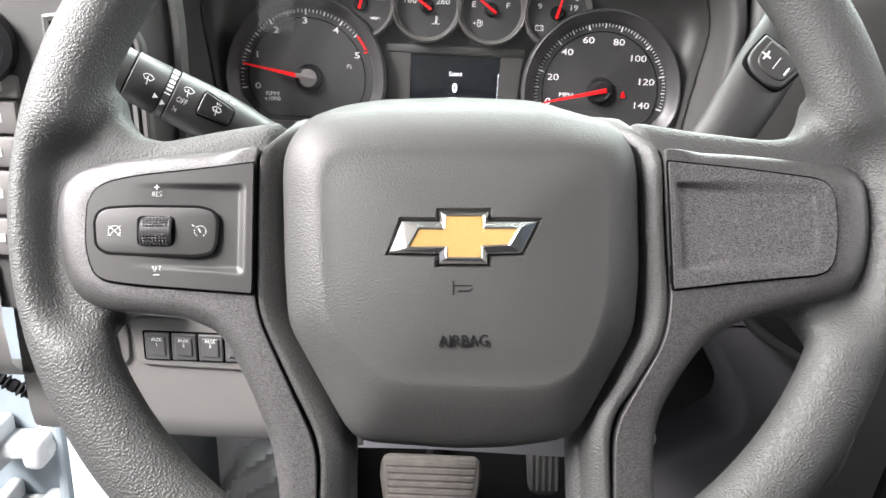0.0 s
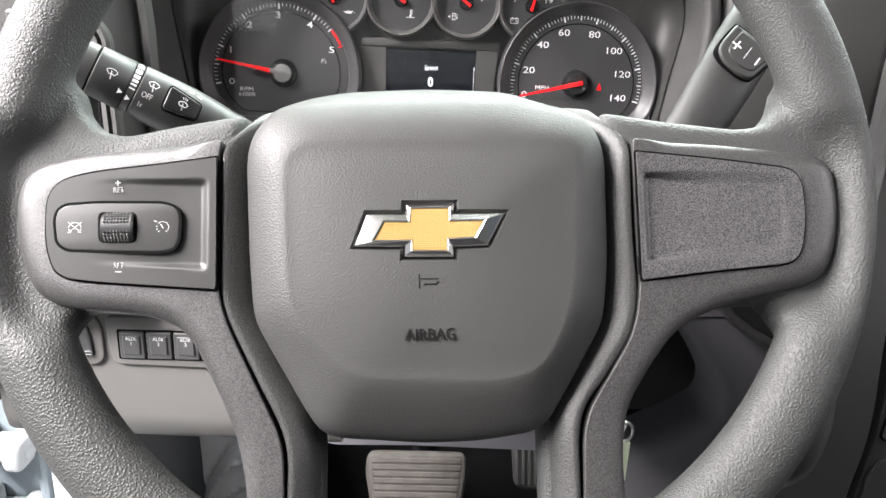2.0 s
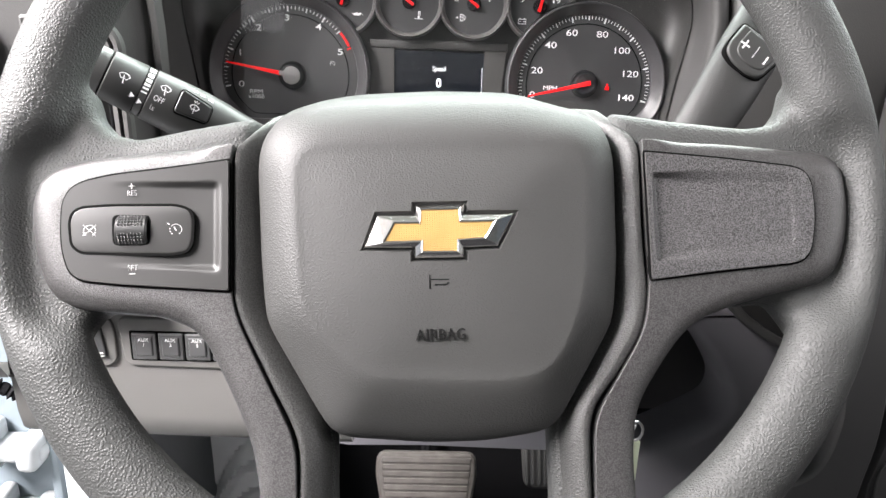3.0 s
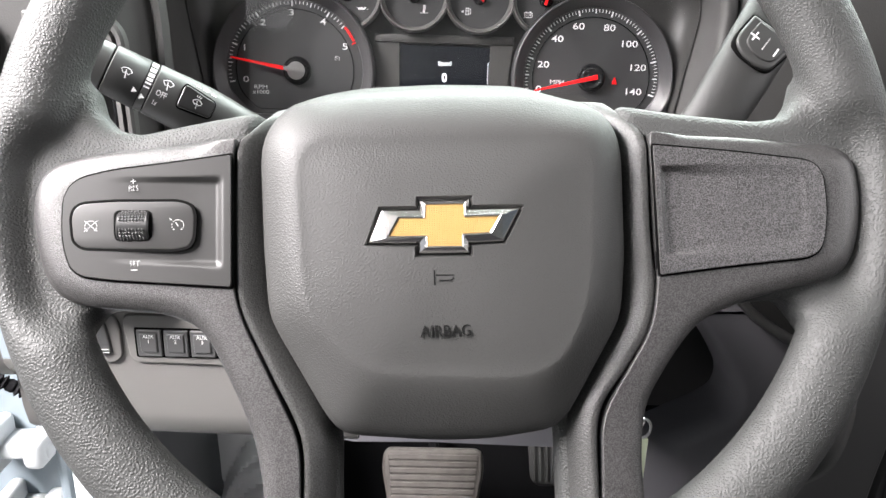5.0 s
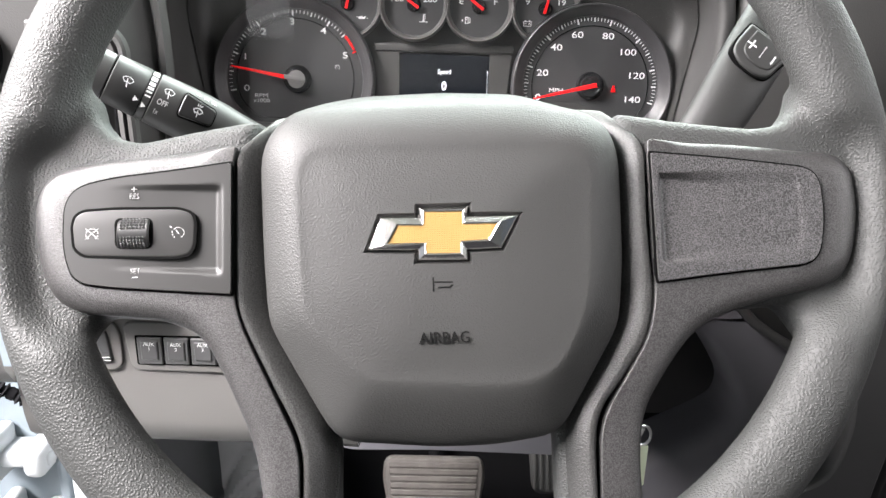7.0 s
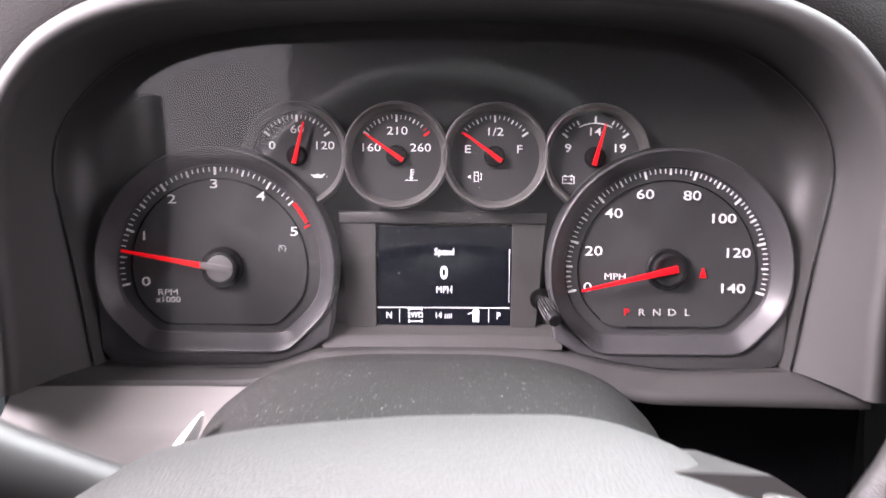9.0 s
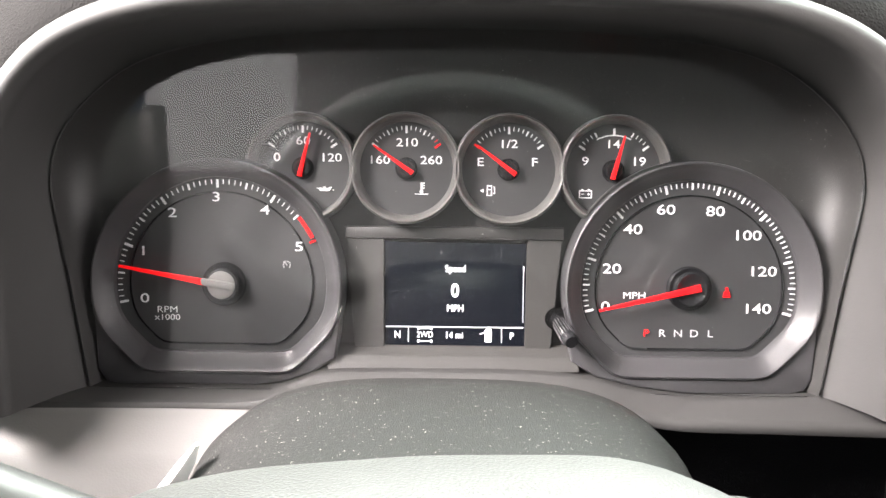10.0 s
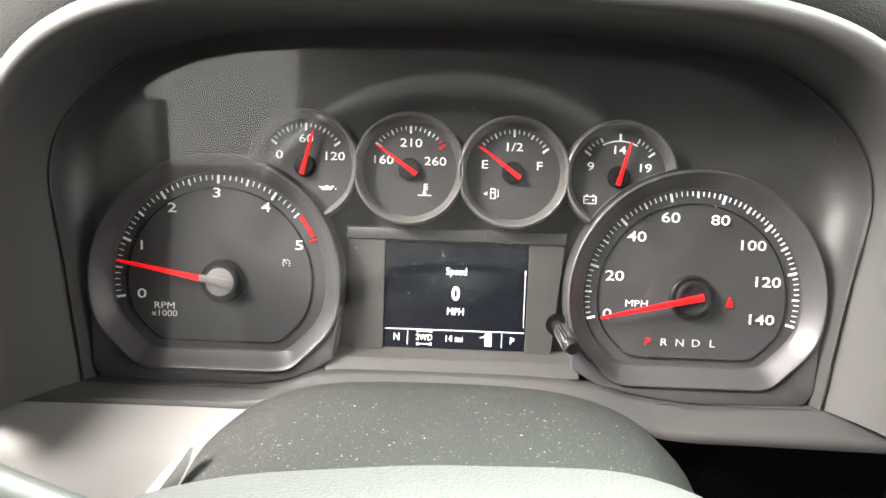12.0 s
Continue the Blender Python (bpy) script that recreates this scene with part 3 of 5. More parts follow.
    for i in range(46):
        for j in range(20):
            x, y = -24.5 + i * 1.0, -16 + j * 0.9
            inside_bar = -11.2 < y < -5.0 and -23.8 + (y + 11.2) * 0.55 < x < 16.6 + (y + 11.2) * 0.5
            inside_mid = -15.8 < y < 0.6 and -9.2 < x < 4.6
            if inside_bar or inside_mid:
                b = [dots.verts.new(((x + dx) * MM, (y + dy) * MM, 24.18 * MM)) for dx, dy in ((-.38, -.35), (.38, -.35), (.38, .35), (-.38, .35))]
                t = dots.verts.new((x * MM, y * MM, 24.5 * MM))
                for q in range(4):
                    dots.faces.new((b[q], b[(q + 1) % 4], t))
    tagged(part("emblem_mesh", dots, GOLD, wheel, smooth=False), kind="stuff")
    # moulded marks, the shading of their relief painted as near-black
    horn = [slab(q, HORN_Z - 0.4, HORN_Z + 0.25, 0.1, 1) for q in ([(-7.3, -26.2), (-6.7, -26.2), (-6.7, -32.2), (-7.3, -32.2)], [(-6.5, -28.0), (1.2, -28.2), (1.2, -28.7), (-6.5, -28.5)], [(-5.0, -30.8), (0, -30.9), (1.4, -29.7), (0.7, -29.4), (-0.3, -30.3), (-5.0, -30.2)])]
    part("horn_symbol", merge(*horn), MARK, wheel, "moulded horn symbol", smooth=False)
    part("airbag_lettering", lettering("AIRBAG", 4.9, -2.8, -51.6, AIRBAG_Z, 0.9, 0.3, bold=0.02), MARK, wheel, "moulded airbag lettering", smooth=False)


build_wheel()

# ---------------------------------------------------------------- instrument cluster
cluster = thing("instrument_cluster", CLUSTER, "dark instrument cluster with six gauges and lit red needles", "instrument cluster")


def dial_outline(cx, cy, r, flat, chamfer):
    """A circle with its bottom cut flat and the corners chamfered."""
    pts = []
    for i in range(120):
        a = 2 * math.pi * i / 120
        x, y = r * math.cos(a), r * math.sin(a)
        if y < -flat:
            y = -flat
            x = max(-math.sqrt(r * r - flat * flat), min(math.sqrt(r * r - flat * flat), x))
        lim = chamfer
        if y < 0 and abs(x) + abs(y) > lim:
            over = (abs(x) + abs(y) - lim) / 2
            x -= math.copysign(over, x)
            y += over
        pts.append((x, y))
    for _ in range(7):
        pts = [((pts[i - 1][0] + 2 * pts[i][0] + pts[(i + 1) % 120][0]) / 4, (pts[i - 1][1] + 2 * pts[i][1] + pts[(i + 1) % 120][1]) / 4) for i in range(120)]
    return [(cx + x, cy + y) for x, y in pts]


def tick(bits, cx, cy, a, r0, r1, w):
    d = Vector((math.cos(a), math.sin(a)))
    s = Vector((-d.y, d.x)) * (w * 0.4)
    p, q = Vector((cx, cy)) + d * r0, Vector((cx, cy)) + d * r1
    parent, name, mat = bits
    part(name, slab([tuple(v) for v in (p - s, q - s, q + s, p + s)], 0.1, 0.9, 0.02, 1), mat, parent, smooth=False)


def needle(parent, cx, cy, a, tip, back, w, z, hub, mat=None):
    d = Vector((math.cos(a), math.sin(a)))
    s = Vector((-d.y, d.x))
    c = Vector((cx, cy))
    pts = [c - d * back - s * w, c + d * tip - s * w * 0.35, c + d * tip + s * w * 0.35, c - d * back + s * w]
    part("needle_hub", lathe([(hub * 1.3, 0.5), (hub * 1.27, z * 0.4), (hub * 1.2, z * 0.5), (hub * 1.08, z * 0.46), (hub, z * 0.42), (hub, z * 0.85), (hub * 0.95, z * 0.95), (hub * 0.82, z), (hub * 0.74, z * 0.92), (hub * 0.3, z * 0.9)], cx, cy, 40), BLACK, parent, "black needle boss")
    part("needle", slab([tuple(p) for p in pts], z + 0.2, z + 1.6, 0.4, 2), mat or RED, parent, "lit red pointer", smooth=False)


def large_dial(cx, cy, name, label):
    d = part(name, slab(dial_outline(cx, cy, 60, 39, 78), -1, 0, 0.1, 1), FACE, cluster, label, smooth=False)
    rings = []
    for r, fl, ch, z in ((57.6, 36.8, 73.5, -0.5), (58.2, 37.4, 74.5, 2.2), (61, 40, 78, 4.2), (64, 43.2, 82, 7.6), (65.6, 45, 84.5, 9.6), (66.6, 46, 86, 10.2), (67.4, 46.8, 87, 9.8), (67.9, 47.4, 87.5, 8), (68.3, 48, 88, -6)):
        rings.append([(x, y, z) for x, y in dial_outline(cx, cy, r, fl, ch)])
    part("dial_ring", loft(rings, cap0=False, cap1=False), RING, d, "tapered dark grey gauge bezel")
    # raised step inside the dial
    ring2 = [[(x, y, z) for x, y in dial_outline(cx, cy, r, fl, ch)] for r, fl, ch, z in ((50.6, 33.4, 66, 0.0), (50.4, 33.2, 65.7, 0.8), (49.8, 32.6, 65, 0.8), (49.6, 32.4, 64.8, 0.1))]
    part("inner_step", loft(ring2, cap0=False, cap1=False), BLACK, d)
    return d


def arc_numbers(parent, items, size, wide=1.2):
    for text, x, y in items:
        part("numeral", lettering(text, size, x, y, 0.95, wide, 0.05, bold=0.03), WHITE, parent, smooth=False)


def build_dials():
    tc, sc = (-125.5, 8.0), (127.0, 8.0)
    t = large_dial(*tc, "tachometer", "grey tachometer dial with white numerals")
    bits, red = (t, "scale_mark", WHITE), (t, "red_zone_mark", REDDIM)
    for i in range(51):
        a = math.radians(191 - 3.32 * i)
        major, mid = i % 10 == 0, i % 5 == 0
        if i >= 46:
            continue
        tick(bits, *tc, a, 52.0 if major else 53.0 if mid else 54.0, 56.5, 1.5 if major else 1.1 if mid else 0.55)
    for i in range(9):
        a = math.radians(191 - 3.32 * 45.6 - i * 1.5)
        tick(red, *tc, a, 55.0, 57.0, 1.6)
    tick(red, *tc, math.radians(191 - 166), 53.5, 57.0, 1.4)
    arc_numbers(t, (("0", -167.3, -0.6), ("1", -167.6, 25.4), ("2", -151.4, 46.1), ("3", -127.4, 54.8), ("4", -101.0, 48.0), ("5", -82.7, 28.3)), 5.2, 1.5)
    part("unit_lettering", lettering("RPM", 3.6, -155.0, -6.6, 0.95, 1.25, 0.05), WHITE, t, smooth=False)
    part("unit_lettering", lettering("x1000", 3.4, -155.0, -10.8, 0.95, 1.2, 0.05), WHITE, t, smooth=False)
    cr = (t, "cruise_symbol", PRINT)
    for i in range(8):
        tick(cr, -89.6, 18.6, math.radians(215 - 36 * i), 1.6, 2.2, 0.9)
    tick(cr, -89.6, 18.6, math.radians(130), -0.4, 2.6, 0.5)
    needle(t, -123.6, 7.9, math.radians(169.8), 55.5, 0, 1.9, 6.5, 9.2)
    part("boss_cap", slab(circle(-123.6, 7.9, 7.6, 32), 5, 6.9, 0.6, 2), CAPGREY, t, "grey pointer boss cap")
    part("needle_cap", slab([(-123.6 + x, 7.9 + y) for x, y in ((-10.5, 3.9), (-10.5, 0.3), (7, -3.4), (7.4, 1.0))], 7.0, 8.4, 0.4, 2, corner=1.5), CAPGREY, t, "grey pointer cap")

    s = large_dial(*sc, "speedometer", "dark speedometer dial with white numerals")
    bits = (s, "scale_mark", WHITE)
    for i in range(71):
        a = math.radians(193.2 - 29.62 / 10 * i)
        major, mid = i % 10 == 0, i % 5 == 0
        tick(bits, *sc, a, 52.0 if major else 53.0 if mid else 54.0, 56.5, 1.5 if major else 1.1 if mid else 0.6)
    arc_numbers(s, (("0", 82.7, -2.3), ("20", 85.7, 18.2), ("40", 96.4, 39.4), ("60", 113.6, 50.0), ("80", 139.7, 49.4), ("100", 157.0, 36.7), ("120", 165.8, 17.5), ("140", 163.6, -2.6)), 5.4, 1.38)
    part("unit_lettering", lettering("MPH", 3.6, 98.0, 3.9, 0.95, 1.25, 0.05), WHITE, s, smooth=False)
    for i, ch in enumerate("PRNDL"):
        part("gear_letter", lettering(ch, 4.0, 104.9 + 8.55 * i, -16.4, 0.95, 1.2, 0.05), REDDIM if i == 0 else PRINT, s, smooth=False)
    belt = merge(slab(circle(147.2, 8.2, 0.9, 12), 0.9, 1.1, 0.02, 1), slab([(145.2, 3.6), (149.2, 3.6), (148.6, 6.8), (147.2, 7.4), (145.8, 6.8)], 0.9, 1.1, 0.02, 1))
    part("belt_warning_light", belt, RED, s, "lit red seat belt lamp", smooth=False)
    needle(s, 127.0, 8.2, math.radians(193.4), 50, 4.5, 1.9, 6.5, 9.2)

    # four small dials
    small = (("oil_pressure_gauge", -80.5, 70.8, 76, (("0", -94.3, 76.3), ("60", -80.2, 85.2), ("120", -65.3, 76.3)), "oil"),
             ("temperature_gauge", -25.0, 71.0, 145, (("160", -39.5, 75.3), ("210", -24.6, 84.6), ("260", -11.6, 75.3)), "temp"),
             ("fuel_gauge", 29.6, 70.8, 143.5, (("E", 14.5, 74.6), ("1/2", 29.4, 84.2), ("F", 43.3, 74.6)), "fuel"),
             ("voltmeter", 85.2, 70.4, 75, (("9", 70.2, 75.4), ("14", 84.6, 84.4), ("19", 98.4, 75.4)), "volt"))
    def clear(pts, z):
        """Keeps a small gauge out of the large dials."""
        out = []
        for x, y in pts:
            zz = z
            for c in (tc, sc):
                d = Vector((x - c[0], y - c[1]))
                if d.length < 68.6:
                    d = d.normalized() * 68.6
                    x, y, zz = c[0] + d.x, c[1] + d.y, min(z, 6.5)
            out.append((x, y, zz))
        return out

    for name, cx, cy, ang, nums, icon in small:
        g = part(name, loft([clear(circle(cx, cy, 26, 96), -0.6), [(x, y, min(z, 0.3)) for x, y, z in clear(circle(cx, cy, 26, 96), 0.3)]]), FACE, cluster, "small round dark gauge with white scale", smooth=False)
        prof = ((24.8, 0.2), (25.3, 2), (26.3, 6), (27.2, 8.5), (28.1, 9.2), (28.9, 8.6), (29.4, 6), (29.7, -1))
        part("dial_ring", loft([clear(circle(cx, cy, r, 96), z) for r, z in prof], cap0=False, cap1=False), SMALLRING, g, "raised grey gauge bezel")
        bits, red = (g, "scale_mark", WHITE), (g, "red_zone_mark", REDDIM)
        for i in range(17):
            a = math.radians(144 - 6.75 * i)
            big = i % 4 == 0
            if icon == "volt" and 4 < i < 12 and i != 8:
                continue
            tgt = red if (icon == "temp" and i >= 15) or (icon == "fuel" and i == 0) else bits
            tick(tgt, cx, cy, a, 18.8 if i % 8 == 0 else 20.0 if big else 20.6, 22.6, 1.4 if i % 8 == 0 else 1.0 if big else 0.55)
        if icon == "volt":
            for i in range(16):
                tick(bits, cx, cy, math.radians(117 - 3.6 * i), 18.6, 19.2, 1.4)
        arc_numbers(g, nums, 4.5, 1.28)
        x, y = cx + (12 if icon in ("oil", "temp") else -10), cy - 11
        if icon == "oil":
            ic = merge(slab([(x - 3, y - 1.2), (x + 2, y - 1.2), (x + 3.6, y + 0.9), (x + 3.1, y + 1.2), (x + 1.2, y + 0.4), (x - 3, y + 0.7)], 0.3, 0.95, 0.02, 1), slab([(x - 4.5, y + 0.3), (x - 3, y - 0.4), (x - 3, y + 0.1), (x - 4.5, y + 0.9)], 0.3, 0.95, 0.02, 1), slab([(x - 1, y + 0.6), (x + 0.4, y + 0.6), (x + 0.4, y + 1.2), (x - 1, y + 1.2)], 0.3, 0.95, 0.02, 1), slab(circle(x + 4.4, y - 0.6, 0.4, 8), 0.3, 0.95, 0.02, 1))
        elif icon == "temp":
            x = cx + 8.2
            ic = merge(slab([(x - 0.4, y - 1), (x + 0.4, y - 1), (x + 0.4, y + 3.6), (x - 0.4, y + 3.6)], 0.3, 0.95, 0.02, 1), *[slab([(x + 0.4, y + q), (x + 1.7, y + q), (x + 1.7, y + q + 0.5), (x + 0.4, y + q + 0.5)], 0.3, 0.95, 0.02, 1) for q in (0.4, 1.7, 3.0)], slab(circle(x, y - 1.2, 1.0, 12), 0.3, 0.95, 0.02, 1), slab([(x - 3.5, y - 2.8), (x + 3.5, y - 2.8), (x + 3.5, y - 2.3), (x - 3.5, y - 2.3)], 0.3, 0.95, 0.02, 1))
        elif icon == "fuel":
            ic = merge(slab([(x - 1.6, y - 3), (x + 1.4, y - 3), (x + 1.4, y - 2.5), (x - 1.6, y - 2.5)], 0.3, 0.95, 0.02, 1), slab([(x - 1.5, y - 2.5), (x - 1.0, y - 2.5), (x - 1.0, y + 2.5), (x - 1.5, y + 2.5)], 0.3, 0.95, 0.02, 1), slab([(x + 0.8, y - 2.5), (x + 1.3, y - 2.5), (x + 1.3, y + 2.5), (x + 0.8, y + 2.5)], 0.3, 0.95, 0.02, 1), slab([(x - 1.5, y + 2.0), (x + 1.3, y + 2.0), (x + 1.3, y + 2.6), (x - 1.5, y + 2.6)], 0.3, 0.95, 0.02, 1), slab([(x - 1.2, y + 0.1), (x + 1, y + 0.1), (x + 1, y + 0.6), (x - 1.2, y + 0.6)], 0.3, 0.95, 0.02, 1), slab([(x + 1.9, y - 2), (x + 2.9, y - 2), (x + 2.9, y + 1.6), (x + 1.9, y + 2.2), (x + 2.4, y + 1.2), (x + 2.4, y - 1.4), (x + 1.9, y - 1.4)], 0.3, 0.95, 0.02, 1), slab([(x - 5.2, y - 0.3), (x - 3.2, y - 1.4), (x - 3.2, y + 0.8)], 0.3, 0.95, 0.02, 1))
        else:
            x = cx - 14.5
            y = cy - 12.2
            fr = lambda a, b, c2, d2: slab([(x + a, y + c2), (x + b, y + c2), (x + b, y + d2), (x + a, y + d2)], 0.3, 0.95, 0.02, 1)
            ic = merge(fr(-3.4, 3.4, -2.3, -1.8), fr(-3.4, 3.4, 1.4, 1.9), fr(-3.4, -2.9, -2, 1.8), fr(2.9, 3.4, -2, 1.8), fr(-2.4, -1.2, 1.9, 2.6), fr(1.2, 2.4, 1.9, 2.6), fr(-2.3, -0.9, -0.3, 0.1), fr(0.9, 2.3, -0.3, 0.1), fr(1.4, 1.8, -0.8, 0.6))
        part("gauge_symbol", ic, WHITE, g, smooth=False)
        needle(g, cx, cy, math.radians(ang), 21 if icon not in ("oil", "volt") else 19, 4.5, 1.25, 4.2, 4.6)


build_dials()


def build_display():
    d = part("driver_display", slab([(-37, 31.7), (40.2, 31.0), (39.8, -25.2), (-36.7, -25.2)], -6, -3, 0.1, 1), SCREEN, cluster, "black driver display with white text", smooth=False)

    def word(text, size, x, y, wide=0.85, bold=0.0):
        me = lettering(text, size, x, y, -2.9, wide, 0.03, bold=bold)
        part("screen_text", me, GLOW, d, smooth=False)

    def bar(x0, x1, y0, y1):
        part("screen_line", slab([(x0, y0), (x1, y0), (x1, y1), (x0, y1)], -3, -2.85, 0.02, 1), GLOW, d, smooth=False)
    word("Speed", 4.0, 1.8, 17.0)
    word("0", 7.4, 1.7, 4.8, 0.85, 0.25)
    word("MPH", 4.0, 1.9, -4.8)
    word("N", 4.0, -29.6, -19.6)
    word("2WD", 3.4, -14.6, -19.4)
    word("14 mi", 3.8, 1.4, -19.6)
    word("P", 4.0, 32.9, -19.8)
    bar(-36.2, 39.2, -15.2, -14.8)
    bar(-23.8, -23.5, -23.4, -16)
    bar(27.2, 27.5, -23.4, -16)
    bar(38.7, 38.95, -12, 17)
    bar(38.55, 39.15, 16, 18.6)
    for sy in (-15.9, -22.9):
        bar(-18.2, -11, sy - 0.2, sy + 0.2)
        bar(-18.6, -17.8, sy - 0.8, sy + 0.8)
        bar(-11.4, -10.6, sy - 0.8, sy + 0.8)
    car = merge(slab([(18.3, -23), (21.8, -23), (22, -16.6), (20.9, -15.6), (19.2, -15.6), (18.1, -16.6)], -3, -2.85, 0.02, 1), slab([(15.6, -18.9), (18.2, -17.8), (18.2, -17.3), (15.5, -18.4)], -3, -2.85, 0.02, 1))
    part("door_open_symbol", car, GLOW, d, smooth=False)
    # flanking panels and the ledge under the screen
    for x0, x1, x2, x3 in ((-57, -37.1, -36.8, -53), (40.3, 59, 54, 39.9)):
        part("display_flank", slab([(x0, 33.2), (x1, 33), (x2, -26), (x3, -26)], -6, -1.6, 0.2, 1), FLANK, cluster, "plain grey panel beside the display", smooth=False)
    part("display_ledge", loft([[(x, y, z) for x in (-66, 0, 68)] for y, z in ((-24.8, -5), (-25.4, -2.5), (-26.2, -1.6), (-29.0, 2.5), (-29.6, 3.6), (-30.4, 4.2), (-33.0, 6), (-36.5, 8.0))], close=False), FLANK, cluster, "stepped grey ledge under the display")
    part("display_brow", slab([(-58, 40), (60, 40), (60, 33.0), (-58, 33.4)], -6, 0.0, 1.5, 2), MASK, cluster)
    # trip reset stem
    part("stem_hole", slab(circle(56.8, -9.5, 6.2, 24), -2, -1.2, 0.1, 1), SEAM, cluster)
    stem = part("trip_stem", tube([(57, -10, -2), (57.5, -10.5, 4), (59.2, -13.5, 14), (60.8, -16.2, 23), (61.2, -17, 25.5)], [3.4, 3.6, 3.8, 4.0, 3.2], 20), BLACK, cluster, "ribbed black trip reset stem")
    ribs = bmesh.new()
    for i in range(16):
        a = 2 * math.pi * i / 16
        ox, oy = 3.9 * math.cos(a), 3.9 * math.sin(a)
        q = [ribs.verts.new((Vector(p) + Vector((ox * k, oy * k, 0))) * MM) for p, k in (((57.9, -11.2, 6), 0.95), ((60.4, -15.6, 21), 1.03))]
        w = Vector((-math.sin(a), math.cos(a), 0)) * 0.4 * MM
        b = [ribs.verts.new(v.co + w) for v in q]
        o = [ribs.verts.new((q[j].co + b[j].co) / 2 + Vector((math.cos(a), math.sin(a), 0)) * 0.3 * MM) for j in (0, 1)]
        ribs.faces.new((q[0], q[1], o[1], o[0]))
        ribs.faces.new((o[0], o[1], b[1], b[0]))
    part("rib", ribs, RING, stem)


build_display()


def contour(half, grow=0.0, steps=64):
    """An arch, open at the bottom, from the points of its right half (top last), moved outward by grow."""
    right = along([(x, y, 0) for x, y in half], steps)
    pts = [(-p.x, p.y) for p in right[:-1]] + [(p.x, p.y) for p in right[::-1]]
    if not grow:
        return pts
    out = []
    for i, p in enumerate(pts):
        a, b = Vector(pts[max(i - 1, 0)]), Vector(pts[min(i + 1, len(pts) - 1)])
        d = (b - a).normalized()
        out.append((p[0] - d.y * grow, p[1] + d.x * grow))
    return out


# edge of the lens, and the hood's lip before it
LENS_EDGE = [(192, -46), (197, -15), (202, 15), (207, 42), (209.5, 63), (205, 84), (190, 104), (166, 122), (136, 132), (98, 137.5), (50, 140.5), (0, 141.5)]
HOOD_LIP = [(202, -46), (203, -12), (205.5, 20), (208, 48), (207.5, 66), (203, 84), (193, 102), (178, 117), (156, 128), (127, 135), (95, 138), (48, 140), (0, 140.5)]


def build_housing():
    def bowl(d, rise):
        return [(x * (1 - d / 210), y if y < 60 else 60 + (y - 60) * (1 - rise / 78)) for x, y in contour(LENS_EDGE)]
    part("mask", slab(ccw(bowl(20, 31)), -12, -6.3, 0.1, 1), MASK, cluster, "dusty charcoal mask behind the gauges", smooth=False)
    prof = [(0, 0, 15.5), (1.5, 3, 11), (3, 7.5, 6), (6, 13, 1.5), (10, 20, -2.5), (15, 27, -5.2), (21, 35, -6.1), (30, 44, -6.22)]
    part("mask_wall", loft([[(x, y, z) for x, y in bowl(d, r)] for d, r, z in prof], close=False), MASK, cluster, "glossy dark wall that curves forward round the mask")
    # skirts under the two large dials
    for cx, low in ((-125.5, [(-192, 4), (-190.5, -38), (-186, -44.5), (-180, -45.8), (-104, -45.8), (-89, -43.5), (-74, -38), (-62, -31)]),
                    (127.0, [(64, -31), (77, -39), (98, -44), (120, -46.8), (134, -47.5), (180, -47), (187, -45.5), (191.5, -39), (193, 4)])):
        rim = [p for p in dial_outline(cx, 8.0, 67.6, 47.2, 87.2) if p[1] < 4]
        rim.sort(key=lambda p: math.atan2(p[1] - 8.0, p[0] - cx))
        low = ccw(low + rim[::-1])
        part("dial_skirt", slab(low, -6, 8.2, 1.2, 3), RING, cluster, "dark grey skirt under the dial")


build_housing()


